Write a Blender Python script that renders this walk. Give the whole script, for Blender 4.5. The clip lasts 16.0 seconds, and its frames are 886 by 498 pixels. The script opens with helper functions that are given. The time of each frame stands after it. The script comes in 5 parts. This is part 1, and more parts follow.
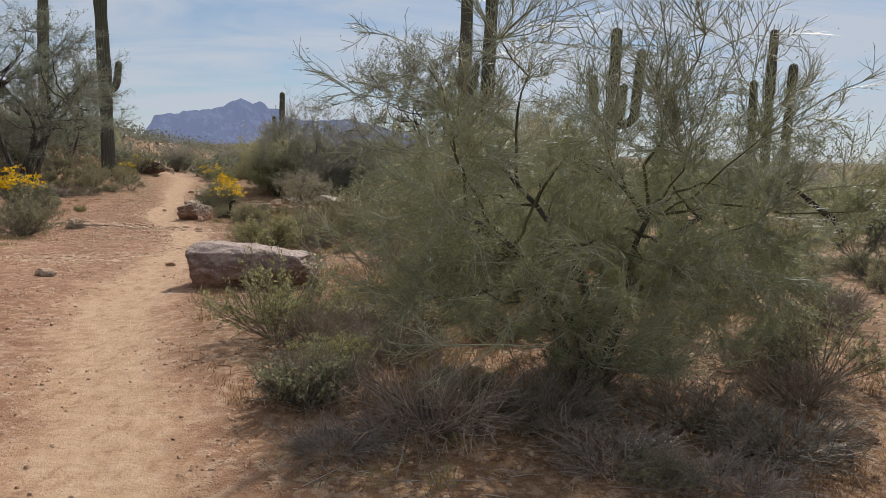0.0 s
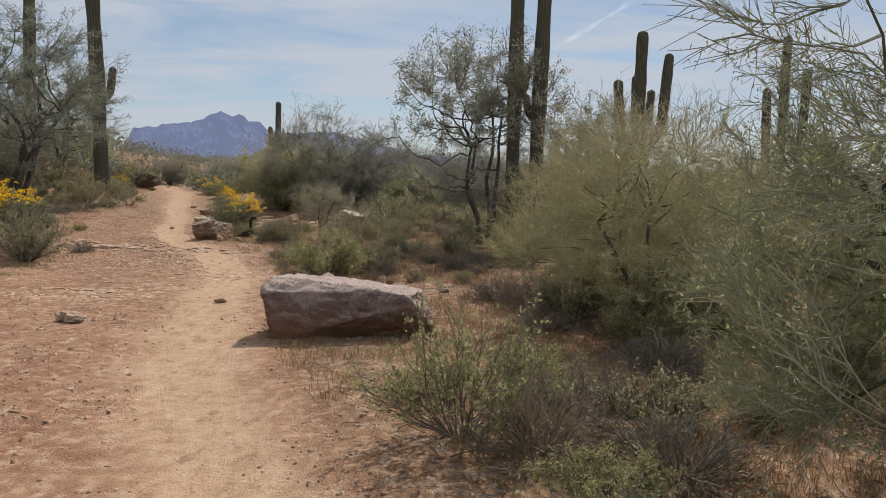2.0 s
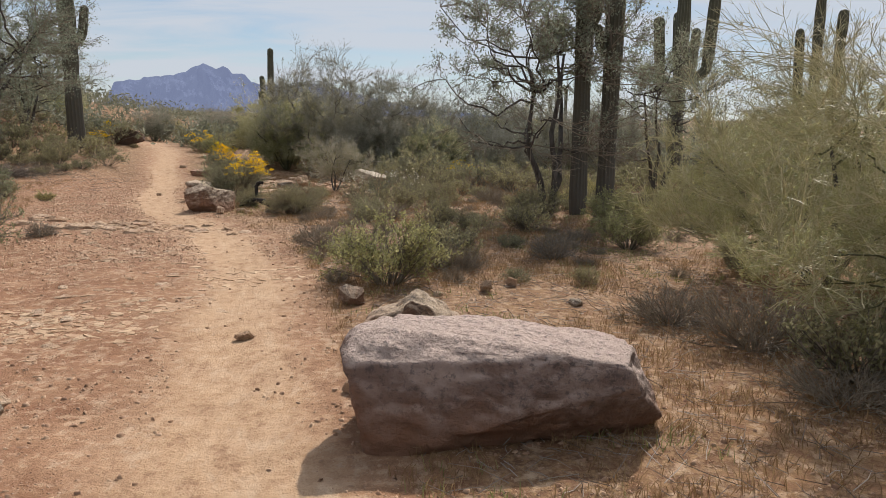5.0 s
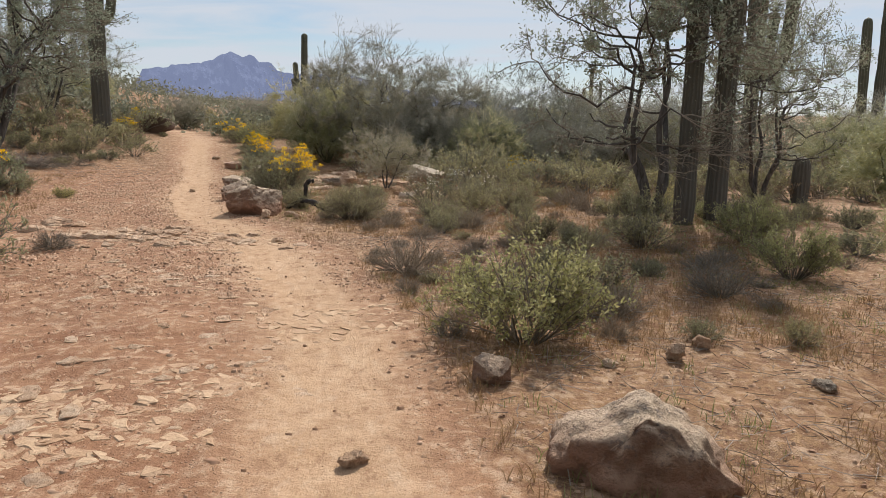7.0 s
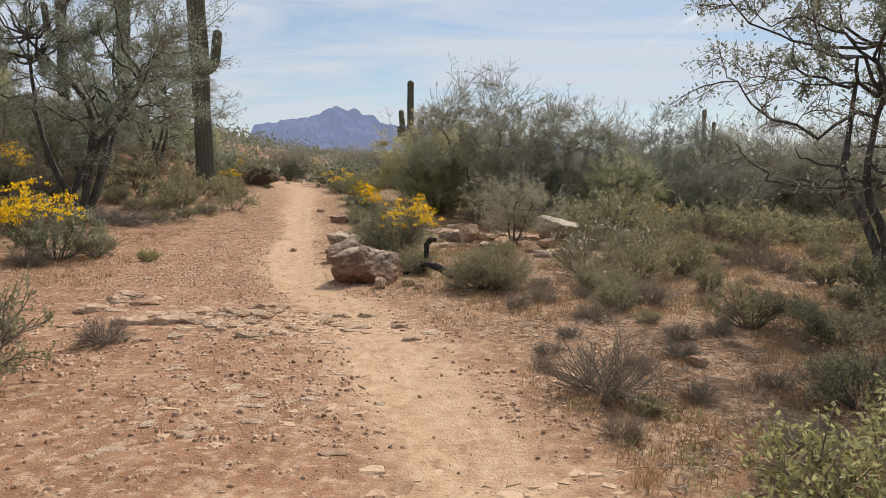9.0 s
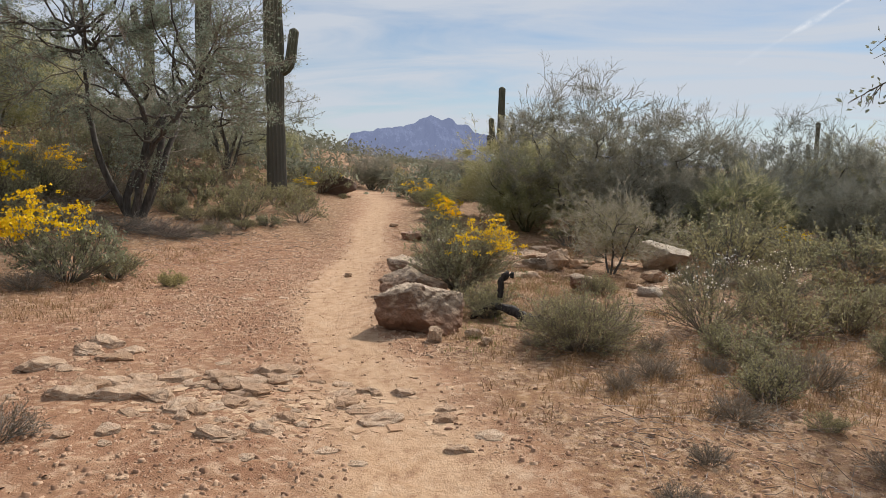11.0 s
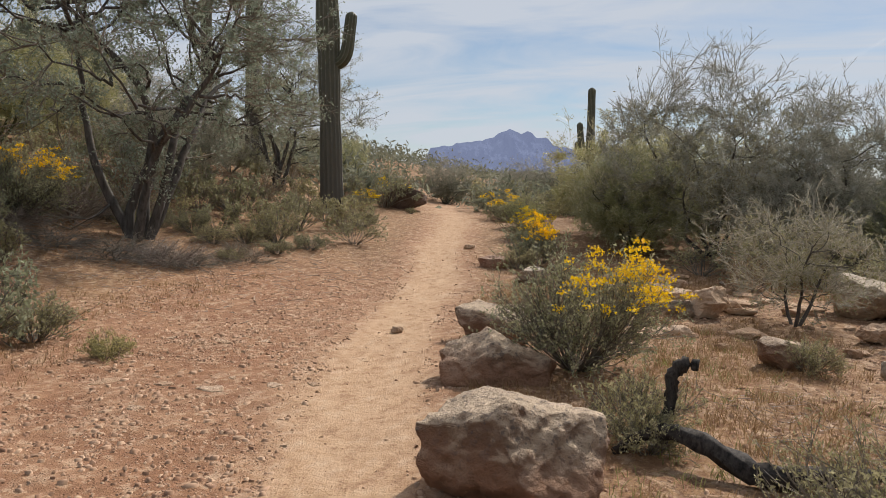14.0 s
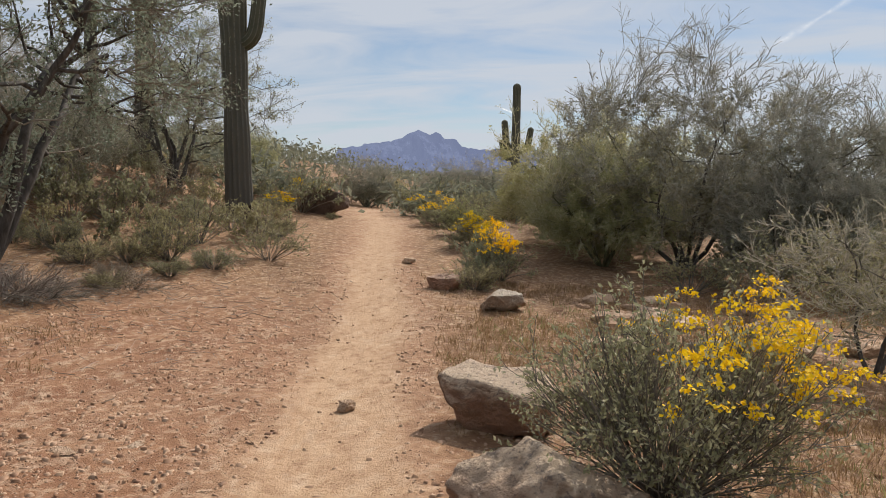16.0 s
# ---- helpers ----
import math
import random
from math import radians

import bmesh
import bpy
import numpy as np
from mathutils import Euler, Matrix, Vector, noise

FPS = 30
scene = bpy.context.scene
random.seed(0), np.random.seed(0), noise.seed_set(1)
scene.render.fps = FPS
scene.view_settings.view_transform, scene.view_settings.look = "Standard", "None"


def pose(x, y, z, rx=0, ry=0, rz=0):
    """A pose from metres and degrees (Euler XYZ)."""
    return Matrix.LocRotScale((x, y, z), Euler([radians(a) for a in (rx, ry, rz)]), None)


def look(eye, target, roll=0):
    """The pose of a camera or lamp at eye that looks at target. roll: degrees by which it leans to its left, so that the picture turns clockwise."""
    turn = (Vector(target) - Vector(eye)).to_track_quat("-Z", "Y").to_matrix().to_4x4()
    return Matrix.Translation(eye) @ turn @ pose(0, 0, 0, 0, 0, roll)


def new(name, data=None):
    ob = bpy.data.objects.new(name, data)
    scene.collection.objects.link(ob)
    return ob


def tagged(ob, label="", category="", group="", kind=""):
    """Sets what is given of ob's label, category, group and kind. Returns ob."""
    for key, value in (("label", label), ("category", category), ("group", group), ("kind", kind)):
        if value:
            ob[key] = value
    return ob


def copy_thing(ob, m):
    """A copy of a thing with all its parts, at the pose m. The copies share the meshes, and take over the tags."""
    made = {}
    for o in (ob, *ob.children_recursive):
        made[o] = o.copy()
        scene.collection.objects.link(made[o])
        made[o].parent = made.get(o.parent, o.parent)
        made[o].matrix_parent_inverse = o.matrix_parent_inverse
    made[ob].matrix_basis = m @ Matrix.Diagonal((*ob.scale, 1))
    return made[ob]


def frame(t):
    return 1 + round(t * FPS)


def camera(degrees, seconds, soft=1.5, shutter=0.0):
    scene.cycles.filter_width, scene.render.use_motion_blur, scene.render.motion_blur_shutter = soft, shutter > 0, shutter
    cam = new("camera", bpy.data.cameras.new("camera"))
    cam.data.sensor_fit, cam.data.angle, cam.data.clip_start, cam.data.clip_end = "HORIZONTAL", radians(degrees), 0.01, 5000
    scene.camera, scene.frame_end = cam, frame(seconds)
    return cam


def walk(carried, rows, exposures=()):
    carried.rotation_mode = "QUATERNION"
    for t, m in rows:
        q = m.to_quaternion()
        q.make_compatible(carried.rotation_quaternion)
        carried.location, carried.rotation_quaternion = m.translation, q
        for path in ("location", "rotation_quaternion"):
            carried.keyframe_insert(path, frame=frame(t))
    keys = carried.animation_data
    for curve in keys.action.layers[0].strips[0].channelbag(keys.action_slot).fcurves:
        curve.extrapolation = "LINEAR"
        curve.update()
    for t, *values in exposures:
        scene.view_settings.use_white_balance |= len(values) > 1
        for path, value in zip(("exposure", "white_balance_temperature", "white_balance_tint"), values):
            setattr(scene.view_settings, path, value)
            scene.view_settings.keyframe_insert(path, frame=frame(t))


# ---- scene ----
cam = camera(59.4, 16.0, 0.9)
PATH = [
    (0, (0.441, 0.088, 1.616), (0.47, 2.078, 1.417), 1.8),
    (0.5, (-0.153, 0.841, 1.581), (-0.103, 2.828, 1.357), 1.4),
    (1, (-0.637, 1.539, 1.561), (-0.567, 3.525, 1.338), 1.6),
    (1.5, (-1.04, 2.135, 1.551), (-1.009, 4.129, 1.41), 1.0),
    (2, (-1.402, 2.714, 1.556), (-1.325, 4.706, 1.389), 1.5),
    (2.5, (-1.736, 3.366, 1.555), (-1.657, 5.357, 1.389), 1.5),
    (3, (-1.97, 4.054, 1.578), (-1.907, 6.047, 1.424), 1.4),
    (3.2, (-2.081, 4.347, 1.602), (-2.017, 6.34, 1.449), 1.5),
    (5.3, (-2.861, 7.232, 1.591), (-2.751, 9.207, 1.295), 0.9),
    (5.5, (-2.99, 7.482, 1.588), (-2.982, 9.46, 1.294), 0.6),
    (6, (-3.24, 8.162, 1.638), (-3.245, 10.144, 1.375), 0.9),
    (6.5, (-3.461, 8.81, 1.654), (-3.436, 10.788, 1.357), 1.9),
    (7, (-3.688, 9.532, 1.605), (-3.637, 11.507, 1.293), 1.7),
    (7.5, (-3.894, 10.327, 1.551), (-3.816, 12.296, 1.208), 1.8),
    (8, (-4.15, 11.081, 1.561), (-4.058, 13.063, 1.309), 1.3),
    (8.5, (-4.29, 11.79, 1.537), (-4.239, 13.771, 1.266), 1.5),
    (9, (-4.482, 12.603, 1.546), (-4.69, 14.582, 1.349), 0.5),
    (9.2, (-4.526, 12.917, 1.551), (-4.714, 14.898, 1.348), 0.7),
    (11.3, (-4.641, 15.829, 1.629), (-5.108, 17.768, 1.47), 1.9),
    (11.5, (-4.634, 16.171, 1.571), (-5.114, 18.108, 1.444), 2.1),
    (12, (-4.828, 16.97, 1.528), (-5.395, 18.884, 1.407), 2.1),
    (12.5, (-5.077, 17.749, 1.524), (-5.686, 19.649, 1.383), 1.9),
    (13, (-5.363, 18.497, 1.51), (-5.96, 20.399, 1.352), 1.7),
    (13.5, (-5.615, 19.257, 1.512), (-6.196, 21.162, 1.335), 1.5),
    (14, (-5.915, 19.965, 1.519), (-6.55, 21.856, 1.374), 1.1),
    (14.5, (-6.247, 20.635, 1.541), (-6.837, 22.542, 1.419), 1.4),
    (15, (-6.595, 21.339, 1.543), (-7.187, 23.244, 1.4), 2.0),
    (15.5, (-6.962, 22.021, 1.563), (-7.535, 23.931, 1.406), 1.8),
    (16, (-7.341, 22.685, 1.559), (-7.752, 24.637, 1.42), 0.9),
]
walk(cam, [(t, look(eye, target, roll)) for t, eye, target, roll in PATH],
     [(0, -0.04, 6200, 10), (2.5, 0.0, 6320, 10), (3.2, 0.05, 6350, 10), (5.5, 0.17, 6400, 10), (8.5, 0.26, 6400, 10), (11.5, 0.13, 6420, 10), (16, 0.12, 6420, 10)])

# ---- sky and sun ----
SUN_AZ, SUN_EL = radians(17), radians(41)
world = bpy.data.worlds.new("world")
scene.world = world
world.use_nodes = True
wn, wl = world.node_tree.nodes, world.node_tree.links
wn.clear()


def wnode(kind, **kw):
    n = wn.new(kind)
    for k, v in kw.items():
        n.inputs[k].default_value = v
    return n


sky = wn.new("ShaderNodeTexSky")
sky.sky_type = "NISHITA"
sky.sun_disc = False
sky.sun_elevation, sky.sun_rotation = SUN_EL, SUN_AZ
sky.air_density, sky.dust_density, sky.ozone_density = 1.0, 0.2, 3.0
tc = wn.new("ShaderNodeTexCoord")
sep = wn.new("ShaderNodeSeparateXYZ")
wl.new(tc.outputs["Generated"], sep.inputs[0])
zc = wn.new("ShaderNodeMath")
zc.operation = "ADD"
zc.inputs[1].default_value = 0.16
wl.new(sep.outputs["Z"], zc.inputs[0])
div = wn.new("ShaderNodeVectorMath")
div.operation = "DIVIDE"
comb = wn.new("ShaderNodeCombineXYZ")
for k in "XYZ":
    wl.new(zc.outputs[0], comb.inputs[k])
wl.new(tc.outputs["Generated"], div.inputs[0])
wl.new(comb.outputs[0], div.inputs[1])
mp = wn.new("ShaderNodeMapping")
mp.inputs["Rotation"].default_value = (0, 0, radians(25))
mp.inputs["Scale"].default_value = (0.55, 1.5, 0.4)
wl.new(div.outputs[0], mp.inputs[0])
cn = wnode("ShaderNodeTexNoise", Scale=1.5, Detail=9.0, Roughness=0.56, Distortion=0.7)
wl.new(mp.outputs[0], cn.inputs["Vector"])
cr = wn.new("ShaderNodeMapRange")
cr.inputs["From Min"].default_value, cr.inputs["From Max"].default_value = 0.35, 0.56
cr.inputs["To Min"].default_value = 0.22
wl.new(cn.outputs["Fac"], cr.inputs["Value"])
haze = wn.new("ShaderNodeMapRange")   # haze near the horizon
haze.inputs["From Min"].default_value, haze.inputs["From Max"].default_value = 0.0, 0.16
haze.inputs["To Min"].default_value, haze.inputs["To Max"].default_value = 0.85, 0.0
wl.new(sep.outputs["Z"], haze.inputs["Value"])
mxf = wn.new("ShaderNodeMath")
mxf.operation = "MAXIMUM"
wl.new(cr.outputs[0], mxf.inputs[0])
wl.new(haze.outputs[0], mxf.inputs[1])
mxs = wn.new("ShaderNodeMath")
mxs.operation = "MULTIPLY"
mxs.inputs[1].default_value = 0.9
wl.new(mxf.outputs[0], mxs.inputs[0])
mixc = wn.new("ShaderNodeMix")
mixc.data_type = "RGBA"
CLOUD = (7.8, 8.25, 9.0)
sdir = wn.new("ShaderNodeVectorMath")
sdir.operation = "DOT_PRODUCT"
sdir.inputs[1].default_value = (math.sin(SUN_AZ) * math.cos(SUN_EL), math.cos(SUN_AZ) * math.cos(SUN_EL), math.sin(SUN_EL))
wl.new(tc.outputs["Generated"], sdir.inputs[0])
aur = wn.new("ShaderNodeMapRange")     # the thin cloud shines more the nearer to the sun
aur.interpolation_type = "SMOOTHSTEP"
aur.inputs["From Min"].default_value, aur.inputs["From Max"].default_value = 0.93, 1.0
aur.inputs["To Min"].default_value, aur.inputs["To Max"].default_value = 1.0, 12.0
wl.new(sdir.outputs["Value"], aur.inputs["Value"])
csc = wn.new("ShaderNodeVectorMath")
csc.operation = "SCALE"
csc.inputs[0].default_value = CLOUD
wl.new(aur.outputs[0], csc.inputs["Scale"])
wl.new(csc.outputs[0], mixc.inputs[7])
wl.new(mxs.outputs[0], mixc.inputs[0])
wl.new(sky.outputs[0], mixc.inputs[6])
bg = wnode("ShaderNodeBackground", Strength=0.07)
wl.new(mixc.outputs[2], bg.inputs["Color"])
wo = wn.new("ShaderNodeOutputWorld")
wl.new(bg.outputs[0], wo.inputs[0])

sun_data = bpy.data.lights.new("sun", "SUN")
sun_data.energy, sun_data.angle, sun_data.color = 4.2, radians(1.0), (1.0, 0.91, 0.79)
sun = new("sun", sun_data)
sd = Vector((math.sin(SUN_AZ) * math.cos(SUN_EL), math.cos(SUN_AZ) * math.cos(SUN_EL), math.sin(SUN_EL)))
sun.matrix_world = look(sd * 100, (0, 0, 0))

# ---- materials ----


def mat(name, build):
    m = bpy.data.materials.new(name)
    m.use_nodes = True
    nt = m.node_tree
    nt.nodes.clear()
    out = nt.nodes.new("ShaderNodeOutputMaterial")
    sh, bump = build(nt)
    nt.links.new(sh, out.inputs["Surface"])
    return m


def nd(nt, kind, **kw):
    n = nt.nodes.new(kind)
    for k, v in kw.items():
        n.inputs[k].default_value = v
    return n


def noise_out(nt, scale, detail=4.0, rough=0.6, vec=None, stretch=None):
    if vec is None:
        t = nt.nodes.new("ShaderNodeTexCoord")
        vec = t.outputs["Object"]
    if stretch:
        mpn = nt.nodes.new("ShaderNodeMapping")
        mpn.inputs["Scale"].default_value = stretch
        nt.links.new(vec, mpn.inputs[0])
        vec = mpn.outputs[0]
    n = nd(nt, "ShaderNodeTexNoise", Scale=scale, Detail=detail, Roughness=rough)
    nt.links.new(vec, n.inputs["Vector"])
    return n.outputs["Fac"]


def mix(nt, fac, a, b, mode="MIX"):
    m = nt.nodes.new("ShaderNodeMix")
    m.data_type = "RGBA"
    m.blend_type = mode
    for v, i in ((fac, 0), (a, 6), (b, 7)):
        if hasattr(v, "links"):
            nt.links.new(v, m.inputs[i])
        else:
            m.inputs[i].default_value = v if i == 0 else (*v, 1)
    return m.outputs[2]


def ramp(nt, val, lo, hi, a=0.0, b=1.0):
    r = nt.nodes.new("ShaderNodeMapRange")
    r.inputs["From Min"].default_value, r.inputs["From Max"].default_value = lo, hi
    r.inputs["To Min"].default_value, r.inputs["To Max"].default_value = a, b
    nt.links.new(val, r.inputs["Value"])
    return r.outputs[0]


def mathn(nt, op, a, b):
    m = nt.nodes.new("ShaderNodeMath")
    m.operation = op
    for i, v in enumerate((a, b)):
        if hasattr(v, "links"):
            nt.links.new(v, m.inputs[i])
        else:
            m.inputs[i].default_value = v
    return m.outputs[0]


def attr(nt, name):
    a = nt.nodes.new("ShaderNodeAttribute")
    a.attribute_name = name
    return a.outputs["Fac"]


def bsdf(nt, col, rough=0.9, spec=0.25, height=None, strength=0.4, dist=0.02):
    p = nd(nt, "ShaderNodeBsdfPrincipled", Roughness=rough)
    p.inputs["Specular IOR Level"].default_value = spec
    if hasattr(col, "links"):
        nt.links.new(col, p.inputs["Base Color"])
    else:
        p.inputs["Base Color"].default_value = (*col, 1)
    if height is not None:
        b = nd(nt, "ShaderNodeBump", Strength=strength, Distance=dist)
        nt.links.new(height, b.inputs["Height"])
        nt.links.new(b.outputs[0], p.inputs["Normal"])
    return p.outputs[0], None


def leaf_mat(name, c1, c2, trans=0.42, rough=0.75, spec=0.25):
    """A thin leaf or fresh twig: its colour varies from leaf to leaf, and some light comes through."""
    def b(nt):
        g = nt.nodes.new("ShaderNodeNewGeometry")
        o = nt.nodes.new("ShaderNodeObjectInfo")
        col = mix(nt, g.outputs["Random Per Island"], c1, c2)
        tint = mix(nt, o.outputs["Random"], (0.8, 0.84, 0.85), (1.18, 1.1, 1.0))
        col = mix(nt, 1.0, col, tint, "MULTIPLY")
        sh, _ = bsdf(nt, col, rough, spec)
        tr = nt.nodes.new("ShaderNodeBsdfTranslucent")
        nt.links.new(col, tr.inputs["Color"])
        mxn = nd(nt, "ShaderNodeMixShader", Fac=trans)
        nt.links.new(sh, mxn.inputs[1])
        nt.links.new(tr.outputs[0], mxn.inputs[2])
        return mxn.outputs[0], None
    return mat(name, b)


def bark_mat(name, c1, c2, scale=14, stretch=(1, 1, 0.25)):
    def b(nt):
        n1 = noise_out(nt, scale, 5, 0.65, stretch=stretch)
        n2 = noise_out(nt, 1.3, 3)
        col = mix(nt, ramp(nt, n1, 0.35, 0.65), c1, c2)
        col = mix(nt, ramp(nt, n2, 0.4, 0.7, 0, 0.5), col, tuple(0.6 * v for v in c1))
        return bsdf(nt, col, 0.9, 0.2, n1, 0.6, 0.01)
    return mat(name, b)


def ground_build(nt):
    t = nt.nodes.new("ShaderNodeTexCoord")
    v = t.outputs["Object"]
    big = noise_out(nt, 0.35, 4, 0.6, v)
    mid = noise_out(nt, 2.2, 6, 0.62, v)
    fine = noise_out(nt, 22, 5, 0.7, v)
    grit = noise_out(nt, 95, 3, 0.7, v)
    tr = attr(nt, "trail")
    bare = attr(nt, "bare")
    red = mix(nt, ramp(nt, big, 0.35, 0.65), (0.305, 0.158, 0.086), (0.36, 0.212, 0.126))
    red = mix(nt, ramp(nt, mid, 0.4, 0.68), red, (0.225, 0.106, 0.058))
    duff = mix(nt, ramp(nt, mid, 0.4, 0.6), (0.205, 0.11, 0.056), (0.115, 0.065, 0.039))
    duff = mix(nt, ramp(nt, fine, 0.45, 0.6), duff, (0.33, 0.205, 0.105))
    col = mix(nt, bare, duff, red)
    tan = mix(nt, ramp(nt, mid, 0.35, 0.7), (0.50, 0.342, 0.212), (0.41, 0.258, 0.15))
    trn = mathn(nt, "MULTIPLY", tr, ramp(nt, mid, 0.3, 0.55, 0.55, 1.0))
    col = mix(nt, trn, col, tan)
    cv = nt.nodes.new("ShaderNodeCombineXYZ")
    nt.links.new(mathn(nt, "MULTIPLY", attr(nt, "across"), 3.2), cv.inputs[0])
    nt.links.new(mathn(nt, "MULTIPLY", attr(nt, "along"), 0.55), cv.inputs[1])
    rut = noise_out(nt, 2.2, 6, 0.65, cv.outputs[0])
    worn = ramp(nt, noise_out(nt, 0.9, 4, 0.6, v), 0.42, 0.62)
    rutm = mathn(nt, "MULTIPLY", mathn(nt, "MULTIPLY", tr, worn), ramp(nt, rut, 0.48, 0.66))
    col = mix(nt, mathn(nt, "MULTIPLY", rutm, 0.4), col, (0.58, 0.425, 0.285))
    rutd = mathn(nt, "MULTIPLY", mathn(nt, "MULTIPLY", tr, worn), ramp(nt, rut, 0.46, 0.32))
    col = mix(nt, mathn(nt, "MULTIPLY", rutd, 0.3), col, (0.31, 0.185, 0.105))
    col = mix(nt, mathn(nt, "MULTIPLY", ramp(nt, fine, 0.5, 0.37, 0, 0.65), ramp(nt, tr, 0.0, 1.0, 1.0, 0.3)), col, (0.19, 0.098, 0.055))
    vo = nd(nt, "ShaderNodeTexVoronoi", Scale=34.0)
    nt.links.new(v, vo.inputs["Vector"])
    peb = ramp(nt, vo.outputs["Distance"], 0.12, 0.3, 1.0, 0.0)
    pc = mix(nt, vo.outputs["Color"], (0.26, 0.16, 0.11), (0.55, 0.42, 0.32))
    pm = mathn(nt, "MULTIPLY", peb, mathn(nt, "MULTIPLY", ramp(nt, mid, 0.42, 0.6), ramp(nt, tr, 0.0, 1.0, 0.7, 0.12)))
    col = mix(nt, pm, col, pc)
    streak = noise_out(nt, 5.0, 6, 0.7, v, (1.6, 0.8, 1))
    col = mix(nt, ramp(nt, streak, 0.52, 0.66, 0, 0.6), col, (0.50, 0.365, 0.25))
    col = mix(nt, ramp(nt, streak, 0.46, 0.34, 0, 0.65), col, (0.22, 0.115, 0.065))
    col = mix(nt, mathn(nt, "MULTIPLY", ramp(nt, grit, 0.52, 0.68, 0, 0.55), ramp(nt, tr, 0.0, 1.0, 1.0, 0.25)), col, (0.16, 0.078, 0.042))
    clod = noise_out(nt, 11, 3, 0.55, v)
    col = mix(nt, mathn(nt, "MULTIPLY", ramp(nt, clod, 0.53, 0.6, 0, 0.42), ramp(nt, tr, 0.0, 1.0, 1.0, 0.5)), col, (0.2, 0.1, 0.054))
    col = mix(nt, mathn(nt, "MULTIPLY", ramp(nt, clod, 0.44, 0.38, 0, 0.42), ramp(nt, tr, 0.0, 1.0, 1.0, 0.5)), col, (0.56, 0.395, 0.26))
    hgt = mathn(nt, "ADD", mathn(nt, "ADD", mathn(nt, "MULTIPLY", fine, 0.6), mathn(nt, "MULTIPLY", mathn(nt, "MULTIPLY", rut, tr), 0.5)), mathn(nt, "ADD", mathn(nt, "MULTIPLY", grit, 0.2), mathn(nt, "MULTIPLY", pm, 0.6)))
    return bsdf(nt, col, 0.95, 0.15, hgt, 1.0, 0.03)


GROUND = mat("desert_soil", ground_build)


def rock_mat(name, top, side, red, lichen=0.5):
    def b(nt):
        n1 = noise_out(nt, 3.5, 6, 0.65)
        n2 = noise_out(nt, 26, 6, 0.7)
        n3 = noise_out(nt, 9, 6, 0.72, stretch=(1, 1, 1.3))
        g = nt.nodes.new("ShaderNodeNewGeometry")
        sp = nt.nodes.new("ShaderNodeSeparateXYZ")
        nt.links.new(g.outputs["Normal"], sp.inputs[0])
        o = nt.nodes.new("ShaderNodeTexCoord")
        so = nt.nodes.new("ShaderNodeSeparateXYZ")
        nt.links.new(o.outputs["Object"], so.inputs[0])
        # sides darkened, upward faces paler: shaded fronts and sunlit tops put into colour
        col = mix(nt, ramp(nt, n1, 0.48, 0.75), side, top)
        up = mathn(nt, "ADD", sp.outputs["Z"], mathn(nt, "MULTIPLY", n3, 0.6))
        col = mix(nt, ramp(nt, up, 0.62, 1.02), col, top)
        spots = mathn(nt, "MULTIPLY", ramp(nt, n2, 0.53, 0.62), lichen)
        col = mix(nt, spots, col, (0.10, 0.085, 0.085))
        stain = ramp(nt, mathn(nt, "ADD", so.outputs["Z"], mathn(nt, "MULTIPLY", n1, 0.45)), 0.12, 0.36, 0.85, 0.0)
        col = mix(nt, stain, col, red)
        hgt = mathn(nt, "ADD", mathn(nt, "MULTIPLY", n2, 0.4), n3)
        return bsdf(nt, col, 0.88, 0.25, hgt, 1.0, 0.085)
    return mat(name, b)


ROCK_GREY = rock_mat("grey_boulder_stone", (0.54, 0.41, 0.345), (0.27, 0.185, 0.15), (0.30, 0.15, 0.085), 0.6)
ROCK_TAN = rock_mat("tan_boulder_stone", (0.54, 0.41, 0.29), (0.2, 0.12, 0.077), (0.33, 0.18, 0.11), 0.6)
# stone of the far boulder, its shadowed face put into a dark colour
ROCK_SHADED = rock_mat("shade_darkened_stone", (0.21, 0.145, 0.11), (0.12, 0.085, 0.065), (0.15, 0.09, 0.06), 0.5)
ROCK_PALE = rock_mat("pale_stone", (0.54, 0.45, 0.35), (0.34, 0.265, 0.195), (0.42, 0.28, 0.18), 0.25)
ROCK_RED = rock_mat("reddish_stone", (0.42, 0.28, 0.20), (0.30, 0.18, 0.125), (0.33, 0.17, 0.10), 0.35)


def gravel_build(nt):
    g = nt.nodes.new("ShaderNodeNewGeometry")
    r = g.outputs["Random Per Island"]
    col = mix(nt, r, (0.24, 0.13, 0.078), (0.47, 0.32, 0.21))
    n = noise_out(nt, 60, 4)
    col = mix(nt, ramp(nt, n, 0.4, 0.7, 0, 0.4), col, (0.24, 0.15, 0.11))
    return bsdf(nt, col, 0.92, 0.2)


GRAVEL = mat("loose_gravel", gravel_build)


def chip_build(nt):
    g = nt.nodes.new("ShaderNodeNewGeometry")
    col = mix(nt, g.outputs["Random Per Island"], (0.375, 0.23, 0.135), (0.52, 0.37, 0.24))
    n = noise_out(nt, 40, 5, 0.65)
    col = mix(nt, ramp(nt, n, 0.45, 0.65, 0, 0.5), col, (0.36, 0.22, 0.135))
    return bsdf(nt, col, 0.92, 0.2, n, 0.7, 0.02)


CHIP = mat("pale_stone_chips", chip_build)


